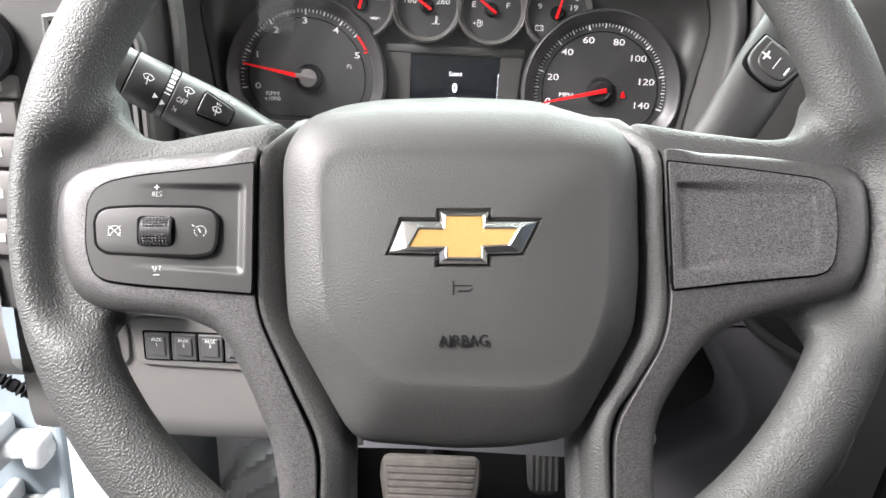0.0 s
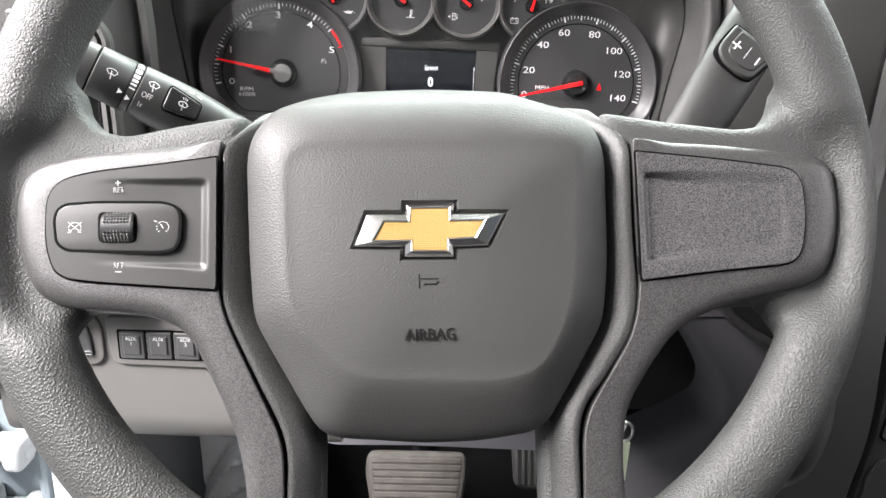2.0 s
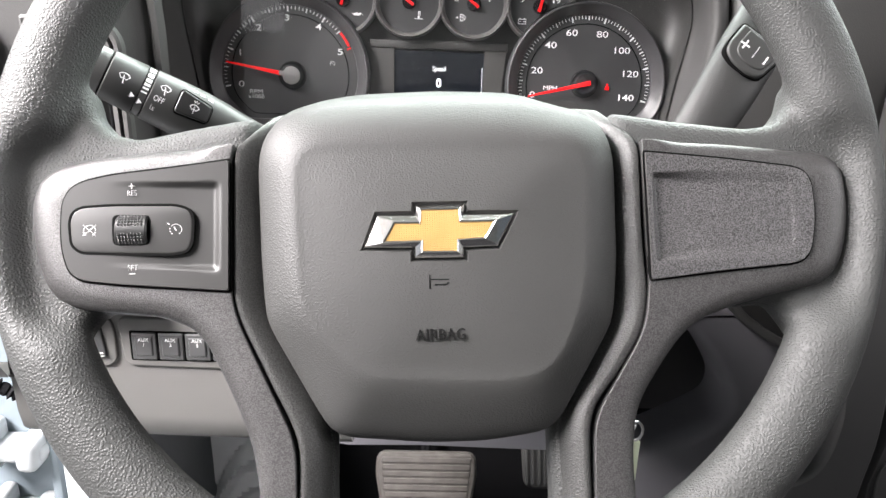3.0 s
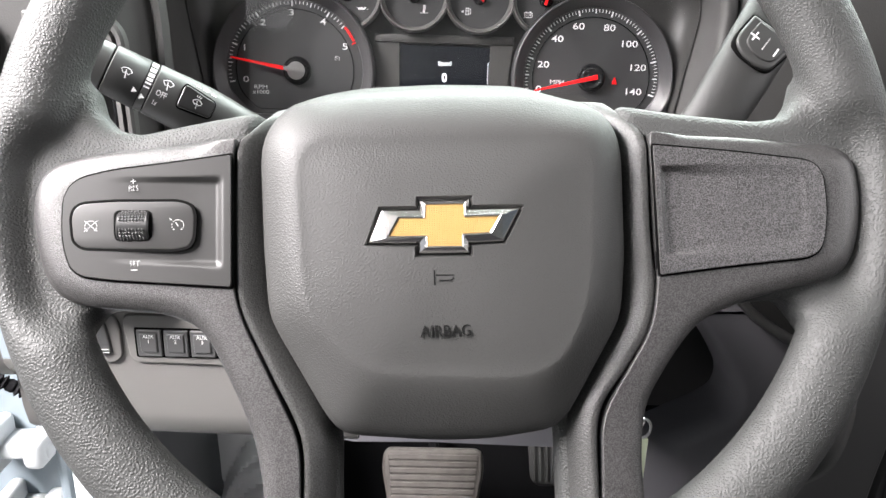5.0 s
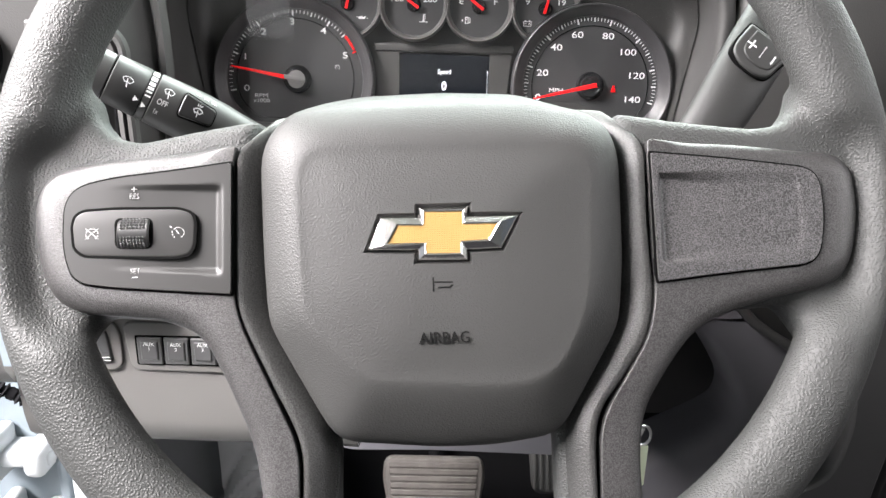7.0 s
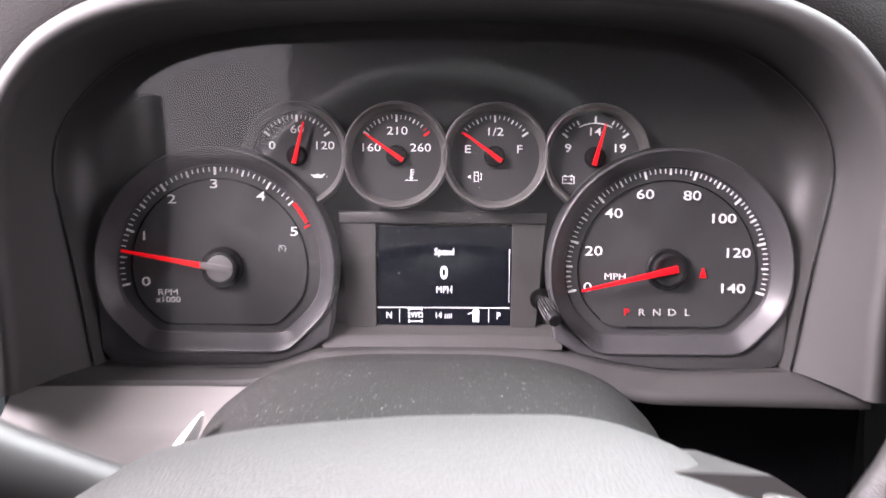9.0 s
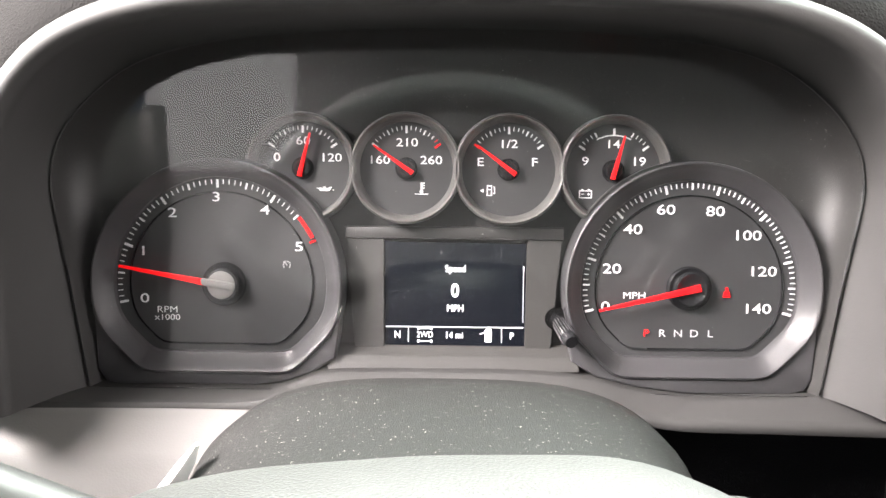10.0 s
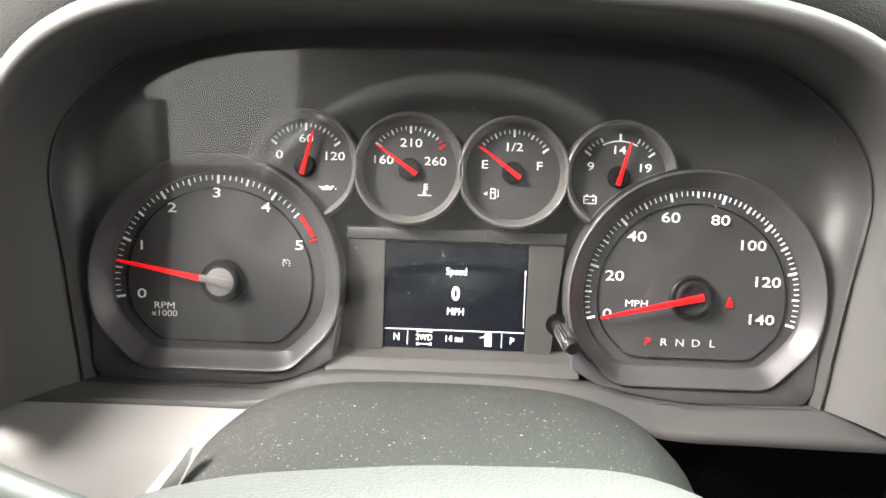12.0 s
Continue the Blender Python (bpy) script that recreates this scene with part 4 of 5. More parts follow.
def build_lens():
    m = bpy.data.materials.new("clear_lens")
    m.use_nodes = True
    n, l = m.node_tree.nodes, m.node_tree.links
    n.clear()
    out, tr, gl, mix = n.new("ShaderNodeOutputMaterial"), n.new("ShaderNodeBsdfTransparent"), n.new("ShaderNodeBsdfGlossy"), n.new("ShaderNodeMixShader")
    gl.inputs["Roughness"].default_value = 0.05
    fr = n.new("ShaderNodeFresnel")
    fr.inputs["IOR"].default_value = 1.45
    l.new(fr.outputs[0], mix.inputs[0])
    l.new(tr.outputs[0], mix.inputs[1])
    l.new(gl.outputs[0], mix.inputs[2])
    dust, df = n.new("ShaderNodeMixShader"), n.new("ShaderNodeBsdfDiffuse")
    df.inputs["Color"].default_value = (0.55, 0.54, 0.52, 1)
    tc, sp = n.new("ShaderNodeTexCoord"), n.new("ShaderNodeTexNoise")
    sp.inputs["Scale"].default_value, sp.inputs["Detail"].default_value = 800, 2
    l.new(tc.outputs["Object"], sp.inputs["Vector"])
    a = n.new("ShaderNodeMapRange")
    a.inputs["From Min"].default_value, a.inputs["From Max"].default_value, a.inputs["To Max"].default_value = 0.69, 0.75, 0.6
    l.new(sp.outputs["Fac"], a.inputs["Value"])
    # wiped-on dust gathers in a few patches
    total = None
    for x, y, r in ((28, 122, 36), (2, 104, 30), (20, 46, 34), (-26, 48, 24), (-60, 30, 26), (184, 88, 40), (-20, 18, 40), (62, 118, 20)):
        d, q = n.new("ShaderNodeVectorMath"), n.new("ShaderNodeMapRange")
        d.operation = "DISTANCE"
        d.inputs[1].default_value = (x * MM, y * MM, 0.016)
        l.new(tc.outputs["Object"], d.inputs[0])
        q.inputs["From Max"].default_value, q.inputs["To Min"].default_value, q.inputs["To Max"].default_value = r * MM, 0.9, 0.0
        l.new(d.outputs["Value"], q.inputs["Value"])
        if total is None:
            total = q.outputs["Result"]
        else:
            m2 = n.new("ShaderNodeMath")
            m2.operation = "MAXIMUM"
            l.new(total, m2.inputs[0])
            l.new(q.outputs["Result"], m2.inputs[1])
            total = m2.outputs[0]
    c = n.new("ShaderNodeMath")
    c.operation = "MULTIPLY"
    l.new(a.outputs["Result"], c.inputs[0])
    l.new(total, c.inputs[1])
    l.new(c.outputs[0], dust.inputs[0])
    l.new(mix.outputs[0], dust.inputs[1])
    l.new(df.outputs[0], dust.inputs[2])
    l.new(dust.outputs[0], out.inputs[0])
    o = contour(LENS_EDGE, -0.4)
    ob = part("lens", loft([[(x, y, 14.6) for x, y in o], [(x, y, 16.1) for x, y in o]]), m, cluster, "clear dusty plastic lens", smooth=False)
    ob.visible_shadow = False


build_lens()

# ---------------------------------------------------------------- dashboard
dash = thing("dashboard", Matrix(), "grey moulded plastic dashboard around the instrument binnacle", "dashboard")


def in_cluster(pts):
    return [tuple((CLUSTER @ (Vector(p) * MM)) * 1000) for p in pts]


def build_dash():
    lens, lip = contour(LENS_EDGE, 1.0), contour(HOOD_LIP)
    def between(f, grow, z):
        return in_cluster([(a[0] + (b[0] - a[0]) * f + n[0], a[1] + (b[1] - a[1]) * f + n[1], z) for a, b, n in zip(lens, lip, [(q[0] - p[0], q[1] - p[1]) for p, q in zip(lip, contour(HOOD_LIP, grow or 1e-6))])])
    rows = [between(f, g, z) for f, g, z in ((0, 0, 10), (0, 0.3, 15), (0.15, 1.6, 22), (0.4, 2.2, 34), (0.7, 1.8, 48), (0.9, 0.8, 58), (1, 0.1, 64), (1, 0.4, 67.5), (1, 1.8, 70), (1, 4, 71.2), (1, 7, 70.8), (1, 10.5, 68.5), (1, 13, 65))]
    part("binnacle_hood", loft(rows, close=False), HOOD, dash, "smooth grey hood that arches over the gauges")
    part("hood_skin", loft([between(1, g, z) for g, z in ((13, 65), (13.6, 62), (15, 60.5), (19, 60), (30, 55), (50, 42), (85, 15), (110, -30))], close=False), HOODSKIN, dash, "dark grained outer skin of the hood")
    # ledge in front of the gauges, wall under it on the left
    front = along([(-222, 570, 811), (-207, 571, 811), (-136, 572, 811), (-102, 572, 811.5), (-84, 573, 813.5), (-68, 576, 815.5), (-40, 580, 816.5), (0, 580, 817), (40, 580, 816.5), (64, 577, 815.5), (78, 574, 814), (92, 572, 810.5), (106, 571, 807.5), (122, 570, 806.5), (160, 570, 806), (222, 570, 805)], 120)
    back = along([tuple(Vector(p) + Vector((0, 0, -0.6))) for p in in_cluster([(-222, -45.5, 15), (-192, -45.5, 15), (-149, -46, 15), (-104, -46, 15), (-89, -44, 15), (-73, -38.5, 15), (-58, -36, 15), (0, -35.5, 15), (48, -36, 15), (75, -39, 15), (98, -44.2, 15), (120, -47, 15), (134, -47.8, 15), (193, -46, 15), (222, -46, 15)])], 120)
    rows = [[tuple(p + Vector((0, 12, 0))) for p in back], [tuple(p) for p in back]]
    rows += [[tuple(b.lerp(f, k)) for b, f in zip(back, front)] for k in (0.35, 0.7, 0.92)]
    for dy, dz in ((-1.0, -0.3), (-2.4, -1.6), (-3.0, -3.6), (-2.4, -5.6), (2, -7.4), (60, -9)):
        rows.append([tuple(p + Vector((0, dy, dz))) for p in front])
    part("gauge_ledge", loft(rows, close=False), HOOD, dash, "narrow grey ledge under the gauges")
    part("ledge_wall", loft([[(x, y, z) for x in (-216, -211, -200, -150, -100, -70, -20)] for y, z in ((580, 806), (570.6, 808.8), (568.4, 808.2), (566.5, 806), (552, 794), (549, 791.6), (547, 788.6), (528, 768), (505, 742), (492, 715), (490, 690))], close=False), DASH, dash, "plain grey sloping panel beneath the ledge")
    # black sheet stands in for the darkness inside the open hollow
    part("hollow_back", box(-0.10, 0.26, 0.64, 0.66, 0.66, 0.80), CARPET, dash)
    # dash face on either side of the hood
    zs = list(range(700, 981, 20))
    part("left_cheek", loft([[(x - max(0, z - 900) * 0.08, y, z) for z in zs] for x, y in ((-184, 500), (-187, 494), (-191, 494), (-194, 499), (-199, 494), (-208, 481), (-215, 473), (-223, 470), (-250, 470), (-420, 474))], close=False), DASHDARK, dash, "curved dark grey dash cheek beside the vent")
    part("right_cheek", box(0.226, 0.36, 0.552, 0.60, 0.80, 0.96, 0.01, 3), DASHDARK, dash, "grey dash face beside the binnacle")
    part("dash_top", box(-0.75, 1.3, 0.66, 1.05, 0.985, 1.03, 0.02, 3), DASHDARK, dash, "dark dash top")
    # knee panel with rounded lower edge
    sec = [(498, 735), (497, 700), (497, 640), (499, 600), (503, 583), (511, 575), (530, 572), (560, 575)]
    part("knee_panel", loft([[(x, y, z - (2.6 + 0.022 * (x + 250)) * ease(-z, -640, -590)) for y, z in sec] for x in (-330, -300, -250, -200, -150, -100, -60)], close=False), DASH, dash, "grey knee panel under the dash")
    part("knee_panel_side", loft([[(x, y, z) for x in (-420, -380, -340, -320)] for y, z in ((470, 735), (466, 690), (470, 655), (480, 640), (500, 632), (520, 632))], close=False), DASH, dash)
    part("column_trim", tube([(255, 604, 692), (282, 604, 668), (300, 604, 650), (320, 604, 636), (345, 604, 622), (380, 604, 606)], [4, 5, 5, 5, 5, 4], 10), DASHDARK, dash, "curved trim strip under the dash")
    ring = lambda q, y, d=0.0: [(x, y, z) for x, z in (inset(q, d) if d else q)]
    edge = ccw(round_poly([(226, 655), (256, 630), (289, 589), (308, 556), (306, 532), (283, 516), (250, 498), (214, 479), (190, 462), (190, 380), (520, 380), (520, 655)], [6, 20, 40, 22, 18, 20, 20, 20, 10, 2, 2, 2], 8))
    part("console_side", loft([ring(edge, y, d) for y, d in ((690, 0.01), (644, 0.01), (635, 1.5), (628, 4), (624, 7.5), (621, 12))]), FOOT, dash, "smooth lavender-grey side of the console")
    panel = ccw(round_poly([(318, 960), (318, 700), (323, 640), (325, 622), (322, 596), (317, 580), (308, 570), (292, 562), (272, 552), (272, 400), (349, 400), (354, 558), (359.5, 602), (358.5, 640), (355, 669), (348, 760), (348, 960)], [2, 20, 10, 10, 10, 8, 8, 10, 6, 2, 2, 20, 14, 14, 14, 20, 2]))
    part("console_panel", loft([ring(panel, 484), ring(panel, 473), ring(panel, 470.5, 0.8), ring(panel, 469, 2.5)]), CONSOLE, dash, "dark grey console panel with a curved edge")
    # black backing sheet added for the shade in the gap beside the panel
    part("console_gap", loft([ring(ccw([(286, 556), (326, 556), (330, 600), (328, 660), (300, 660)]), y) for y in (496, 488)]), SEAM, dash)
    stack = ccw([(361, 400), (361, 560), (366.5, 603), (366, 640), (362, 669), (355, 760), (355, 960), (760, 960), (760, 400)])
    part("console_centre", loft([ring(stack, 800), ring(stack, 475), ring(stack, 473, 1.5)]), CONSOLE, dash, "dark centre stack beside the console panel")
    part("stack_slot", loft([ring(ccw(round_poly([(369, 607), (372, 658), (440, 658), (440, 607)], 6)), y) for y in (474, 471.5)]), SEAM, dash)
    part("stack_button", loft([ring(ccw(round_poly([(370, 609), (372, 628), (430, 628), (430, 609)], 6)), y, d) for y, d in ((474, 0), (468, 0), (466, 2))]), CONSOLE, dash, "rounded dark stack button")
    part("stack_tray", loft([ring(ccw(round_poly([(368, 500), (366, 575), (374, 592), (470, 592), (470, 500)], 7)), y, d) for y, d in ((474, 0), (471, 0), (470, 1.2))]), CONSOLE, dash, "rounded dark tray lid")
    part("under_dash_cover", loft([[(x, y, z) for x in (120, 200, 260, 330)] for y, z in ((600, 700), (690, 650), (760, 622), (800, 616), (820, 640))], close=False), HOODSKIN, dash, "grey cover under the dash")
    part("hollow_wall", box(0.10, 0.42, 0.86, 0.88, 0.40, 0.72), DASHDARK, dash)
    part("console_insert", loft([ring(ccw(round_poly([(282, 673), (300, 655), (336, 630), (400, 600), (400, 720), (282, 720)], [2, 20, 20, 2, 2, 2])), y) for y in (615, 606)]), SATIN, dash, "dark insert with a curved edge")
    part("right_corner", loft([[(x0, 512, z), (x0 + 12, 503, z), (x0 + 60, 500, z), (x0 + 160, 500, z)] for x0, z in ((205, 830), (203, 800), (188, 785), (160, 760), (140, 738))], close=False), DASHDARK, dash, "dark dash corner beside the column")


build_dash()


def build_vent():
    v = thing("air_vent", Matrix.Translation((0.0, 0.068, 0.94)) @ Matrix.Diagonal((0.925, 0.925, 0.925, 1)) @ Matrix.Translation((0.0, -0.068, -0.94)), "black slatted dash air vent in a grey surround", "air vent")
    o = [(-285, 795), (-285, 905), (-240, 912), (-228, 905), (-217, 892), (-215, 795)]
    ring = lambda q, y: [(x, y, z) for x, z in q]
    A = ccw(round_poly(o, [2, 2, 10, 10, 10, 2]))
    rings = [ring(A, 503), ring(A, 496), ring(inset(A, 2), 494.5), ring(inset(A, 5), 495), ring(inset(A, 6), 499), ring(inset(A, 7), 499), ring(inset(A, 8), 495), ring(inset(A, 12), 497), ring(inset(A, 13), 520)]
    part("vent_frame", loft(rings, cap0=False, cap1=False), DASHDARK, v, "stepped grey vent surround")
    part("vent_duct", box(-0.29, -0.226, 0.518, 0.522, 0.79, 0.915), SEAM, v)
    for i in range(5):
        x = -276 + 11.5 * i
        part("slat", box((x - 0.8) * MM, (x + 0.8) * MM, 0.498, 0.516, 0.80, 0.904, 0.0004, 1), BLACK, v)
    part("vent_lever", tube([(-258, 497, 838), (-258, 488, 832), (-257, 484, 818), (-255, 486, 806)], [3, 3.4, 3.4, 2.6], 12), CHROME, v, "chrome vent lever")
    return v


build_vent()


def build_left_controls():
    k = thing("headlight_knob", pose(-0.312, 0.474, 0.887, 90, 0, 12), "round black headlight knob with knurled edge", "knob")
    prof = [(30, -6), (30, 0), (27, 2), (26.5, 14), (25, 17), (20, 17.5), (18, 14), (17, 13)]
    part("knob_body", lathe(prof, n=48), BLACK, k)
    part("knob_bar", box(-0.004, 0.004, -0.016, 0.016, 0.012, 0.02, 0.002), CHROME, k, "bright grip bar")
    s = thing("switch_stack", Matrix(), "stack of grey dash push buttons beside the wheel", "switch panel")
    part("panel", box(-0.47, -0.277, 0.474, 0.50, 0.715, 0.985, 0.004), DASH, s)
    for i, (z0, z1) in enumerate(((0.853, 0.868), (0.829, 0.851), (0.806, 0.827), (0.772, 0.803), (0.742, 0.769))):
        b = part("push_button", box(-0.345, -0.287 - 0.003 * i, 0.467, 0.48, z0, z1, 0.002), DASH, s)
        part("button_mark", box(-0.304 - 0.003 * i, -0.297 - 0.003 * i, 0.4665, 0.468, (z0 + z1) / 2 - 0.003, (z0 + z1) / 2 + 0.003), PRINT, b, smooth=False)


build_left_controls()


def build_aux():
    a = thing("aux_switch_bank", Matrix.Translation((0, 0.4965, 0)), "row of four dark grey auxiliary rocker switches in the knee panel", "switch panel")
    turn = Matrix.Rotation(math.pi / 2, 4, "X")
    def flat(bm):
        bm.transform(turn)
        return bm
    part("bezel", flat(slab([(-240, 686), (-140, 686), (-140, 643), (-236, 645)], -1, 2.2, 1.6, corner=8)), DASH, a)
    part("recess", flat(slab([(-231, 675.5), (-143, 675.5), (-143, 650), (-231, 650)], 1, 2.5, 0.2, 1, corner=2)), SEAM, a)
    for i in range(4):
        x = -229 + 20.7 * i
        sw = part("rocker", flat(slab([(x, 674), (x + 19.2, 674), (x + 19.2, 651.5), (x, 651.5)], 1, 4.4, 1.2, corner=1.5)), ROCKER, a)
        part("rocker_pad", flat(slab([(x + 2.6, 671.5), (x + 16.6, 671.5), (x + 16.6, 655), (x + 2.6, 655)], 3, 5.4, 1.6, corner=1.5)), ROCKER, sw)
        me = lettering("AUX", 3.0, x + 9.6, 669, 5.45, 0.95, 0.05)
        me.transform(turn)
        part("lettering", me, WHITE, sw, smooth=False)
        me = lettering(str(i + 1), 3.0, x + 9.6, 665, 5.45, 1.0, 0.05)
        me.transform(turn)
        part("lettering", me, WHITE, sw, smooth=False)
    b = thing("brake_switch", Matrix.Translation((0, 0.4965, 0)), "grey dash rocker switch in an oval surround", "switch")
    part("surround", flat(slab([(-285, 688), (-246, 686), (-242, 676), (-242, 650), (-248, 644), (-285, 643)], -1, 2.2, 1.6, corner=6)), DASH, b)
    part("rocker", flat(slab([(-280, 680), (-252, 679), (-249, 652), (-280, 651)], 1, 4.5, 1.5, corner=3)), ROCKER, b)
    part("chrome_strip", flat(slab([(-279, 657), (-251, 657), (-250, 654), (-279, 654)], 3, 5, 0.5, corner=1)), CHROME, b)


build_aux()

# ---------------------------------------------------------------- column, stalks, key
def build_column():
    col = thing("steering_column", Matrix(), "dusty dark plastic steering column shroud", "steering column")
    rings = []
    for y, h, w, base in ((0.375, 0.838, 82, 0.70), (0.42, 0.846, 86, 0.69), (0.455, 0.853, 90, 0.685), (0.475, 0.855, 92, 0.68), (0.50, 0.850, 94, 0.675), (0.53, 0.836, 96, 0.67), (0.60, 0.80, 98, 0.66)):
        ring = []
        for i in range(64):
            a = 2 * math.pi * i / 64
            c, s = math.cos(a), math.sin(a)
            x = (w + 4) * math.copysign(abs(c) ** 0.62, c) + 1
            mid = (h + base) / 2 * 1000
            z = mid + (h - base) / 2 * 1000 * math.copysign(abs(s) ** 0.62, s)
            ring.append((x, y * 1000, z))
        rings.append(ring)
    part("shroud", loft(rings), SHROUD, col, "domed upper cover with specks of dust")
    part("lower_shroud", tube([(5, 560, 720), (5, 700, 640), (5, 950, 500)], [60, 45, 30], 24), CARPET, col)
    part("tilt_lever", tube([(-98, 452, 806), (-88, 450, 826), (-80, 449, 838), (-76, 449, 845)], [9, 8, 5.5, 1.6], 14, 0.45), PALE, col, "bright tilt lever tip")


build_column()


def build_stalk():
    zc = Vector((0.82, -0.352, -0.455)).normalized()
    xc = -(Vector((0, 0, 1)) - zc * zc.z).normalized()
    yc = zc.cross(xc)
    m = WHEEL @ Matrix.Translation((-0.178, 0.0925, -0.054)) @ Matrix((xc, yc, zc)).transposed().to_4x4() @ Matrix.Translation((0, 0, -0.0024)) @ Matrix.Diagonal((1, 1, 0.77, 1))
    st = thing("wiper_stalk", m, "black wiper stalk with white wiper symbols", "control stalk")
    def seg(name, prof, mat, label=""):
        rings = [[(r * math.cos(2 * math.pi * i / 40) * 0.8, r * math.sin(2 * math.pi * i / 40), z) for i in range(40)] for r, z in prof]
        return part(name, loft(rings), mat, st, label)
    seg("end_cap", [(9.5, -14), (12, -13), (13, -8), (13.2, 6), (12.6, 6.5)], STALK)
    seg("groove", [(12.3, 6), (12.3, 8)], SEAM)
    seg("twist_sleeve", [(12.8, 7.4), (13.6, 8), (14.2, 30), (13.8, 30.6)], STALK, "satin twist sleeve")
    seg("groove", [(13.2, 30), (13.2, 37)], SEAM)
    seg("scale_ring", [(13.6, 31), (14.0, 31.3), (14.0, 36), (13.6, 36.3)], STALK)
    seg("arm", [(13.6, 36.8), (14.4, 37.4), (15, 55), (15.2, 72), (14.6, 88), (13.4, 102), (12.4, 130), (12, 195)], STALK, "tapered stalk arm")
    def mark(pts, r, name="symbol", mat=WHITE):
        bm = bmesh.new()
        vs = []
        for z, y in pts:
            xx = -math.sqrt(max(r * r - y * y, 1)) * 0.8 - 0.25
            vs.append(bm.verts.new((xx * MM, y * MM, z * MM)))
        bm.faces.new(vs)
        bmesh.ops.recalc_face_normals(bm, faces=bm.faces)
        part(name, bm, mat, st, smooth=False)
    for i, (w2, y) in enumerate(((2.2, 12.5), (2.2, 9.2), (2.0, 6.0), (1.5, 3.2), (1.0, 0.8), (0.8, -1.6))):
        mark([(31.6, y), (35.6, y), (35.6, y - w2), (31.6, y - w2)], 14.2, "scale_bar")
    mark([(26, -4.5), (26, -7.5), (29.5, -6)], 14.2)
    mark([(32, -6), (32, -9), (35.2, -7.5)], 14.2)
    def fan(z, y, k, drops):
        """A windscreen outline with its wiper."""
        top = [(z + k * 5.2 * math.sin(q) * 1.1, y + k * (5.2 * math.cos(q) - 3.6)) for q in [-0.8 + 0.2 * i for i in range(9)]]
        low = [(z + k * 2.2 * math.sin(q) * 1.2, y + k * (2.2 * math.cos(q) - 3.6)) for q in [0.8 - 0.4 * i for i in range(5)]]
        loop = top + low
        for p, q in zip(loop, loop[1:] + loop[:1]):
            d = Vector((q[0] - p[0], q[1] - p[1]))
            n = Vector((-d.y, d.x)).normalized() * 0.21
            mark([(p[0] - n.x, p[1] - n.y), (q[0] - n.x, q[1] - n.y), (q[0] + n.x, q[1] + n.y), (p[0] + n.x, p[1] + n.y)], 14.7, "wiper_symbol")
        mark([(z - 0.9, y + k * 0.4), (z - 0.2, y + k * 0.4), (z + 0.9, y - k * 4.6), (z + 0.2, y - k * 4.6)], 14.7, "wiper_symbol")
        for i in range(drops):
            mark([(z - 4.4 + 3 * i, y + k * 2.6), (z - 3.7 + 3 * i, y + k * 2.6), (z - 3.7 + 3 * i, y + k * 1.8), (z - 4.4 + 3 * i, y + k * 1.8)], 14.7, "wiper_symbol")
    fan(18.5, 1.6, 0.9, 0)
    fan(45.5, 5.2, 0.9, 0)
    def word(text, size, z, y, r):
        me = lettering(text, size, 0, 0, 0, 0.95, 0.02, bold=0.04)
        for v in me.vertices:
            zz, yy = z + v.co.x * 1000, y + v.co.y * 1000
            v.co = Vector(((-math.sqrt(max(r * r - yy * yy, 1)) * 0.8 - 0.3) * MM, yy * MM, zz * MM))
        part("lettering", me, WHITE, st, smooth=False)
    word("OFF", 3.2, 44, -2.2, 14.6)
    word("1x", 2.6, 42, -7.6, 14.6)
    # wash button
    btn = slab([(55.5, 9.6), (79, 7.2), (79, -2.0), (55.5, -3.6)], -1, 3.0, 0.9, corner=2.5)
    gap = slab(inset(ccw(round_poly(ccw([(55.5, 9.6), (79, 7.2), (79, -2.0), (55.5, -3.6)]), 2.5)), -0.9), -1.5, 1.4, 0.1, 1)
    place = Matrix(((0, 0, -1, -0.0113), (0, 1, 0, -0.001), (1, 0, 0, 0), (0, 0, 0, 1)))
    gap.transform(place)
    btn.transform(place)
    part("button_gap", gap, SEAM, st)
    wb = part("wash_button", btn, BUTTON, st, "raised washer button")
    strokes = []
    q0 = [(67.2 + 4.4 * math.sin(q), 0.2 + 4.2 * math.cos(q)) for q in [-0.85 + 0.17 * i for i in range(11)]]
    q1 = [(67.2 + 1.9 * math.sin(q), 0.2 + 1.9 * math.cos(q)) for q in [0.85 - 0.34 * i for i in range(6)]]
    loop = q0 + q1
    for p, q in list(zip(loop, loop[1:] + loop[:1])) + [((66.8, 3.6), (67.6, -0.6)), ((65.4, 6.6), (66.4, 5.4)), ((69, 6.6), (68, 5.4)), ((67.2, 7), (67.2, 5.6))]:
        d = Vector((q[0] - p[0], q[1] - p[1]))
        n = Vector((-d.y, d.x)).normalized() * 0.25
        strokes.append(slab([(p[0] - n.x, p[1] - n.y), (q[0] - n.x, q[1] - n.y), (q[0] + n.x, q[1] + n.y), (p[0] + n.x, p[1] + n.y)], 2.9, 3.25, 0.02, 1))
    sp = merge(*strokes)
    sp.transform(place)
    part("washer_symbol", sp, WHITE, wb, smooth=False)
    for z, y in ((64, 11.6), (70, 11.2), (76, 10.4)):
        mark([(z - 1.9, y + 0.5), (z + 1.6, y + 0.3), (z + 1.9, y - 0.6), (z - 1.6, y - 0.4)], 15.0)


build_stalk()


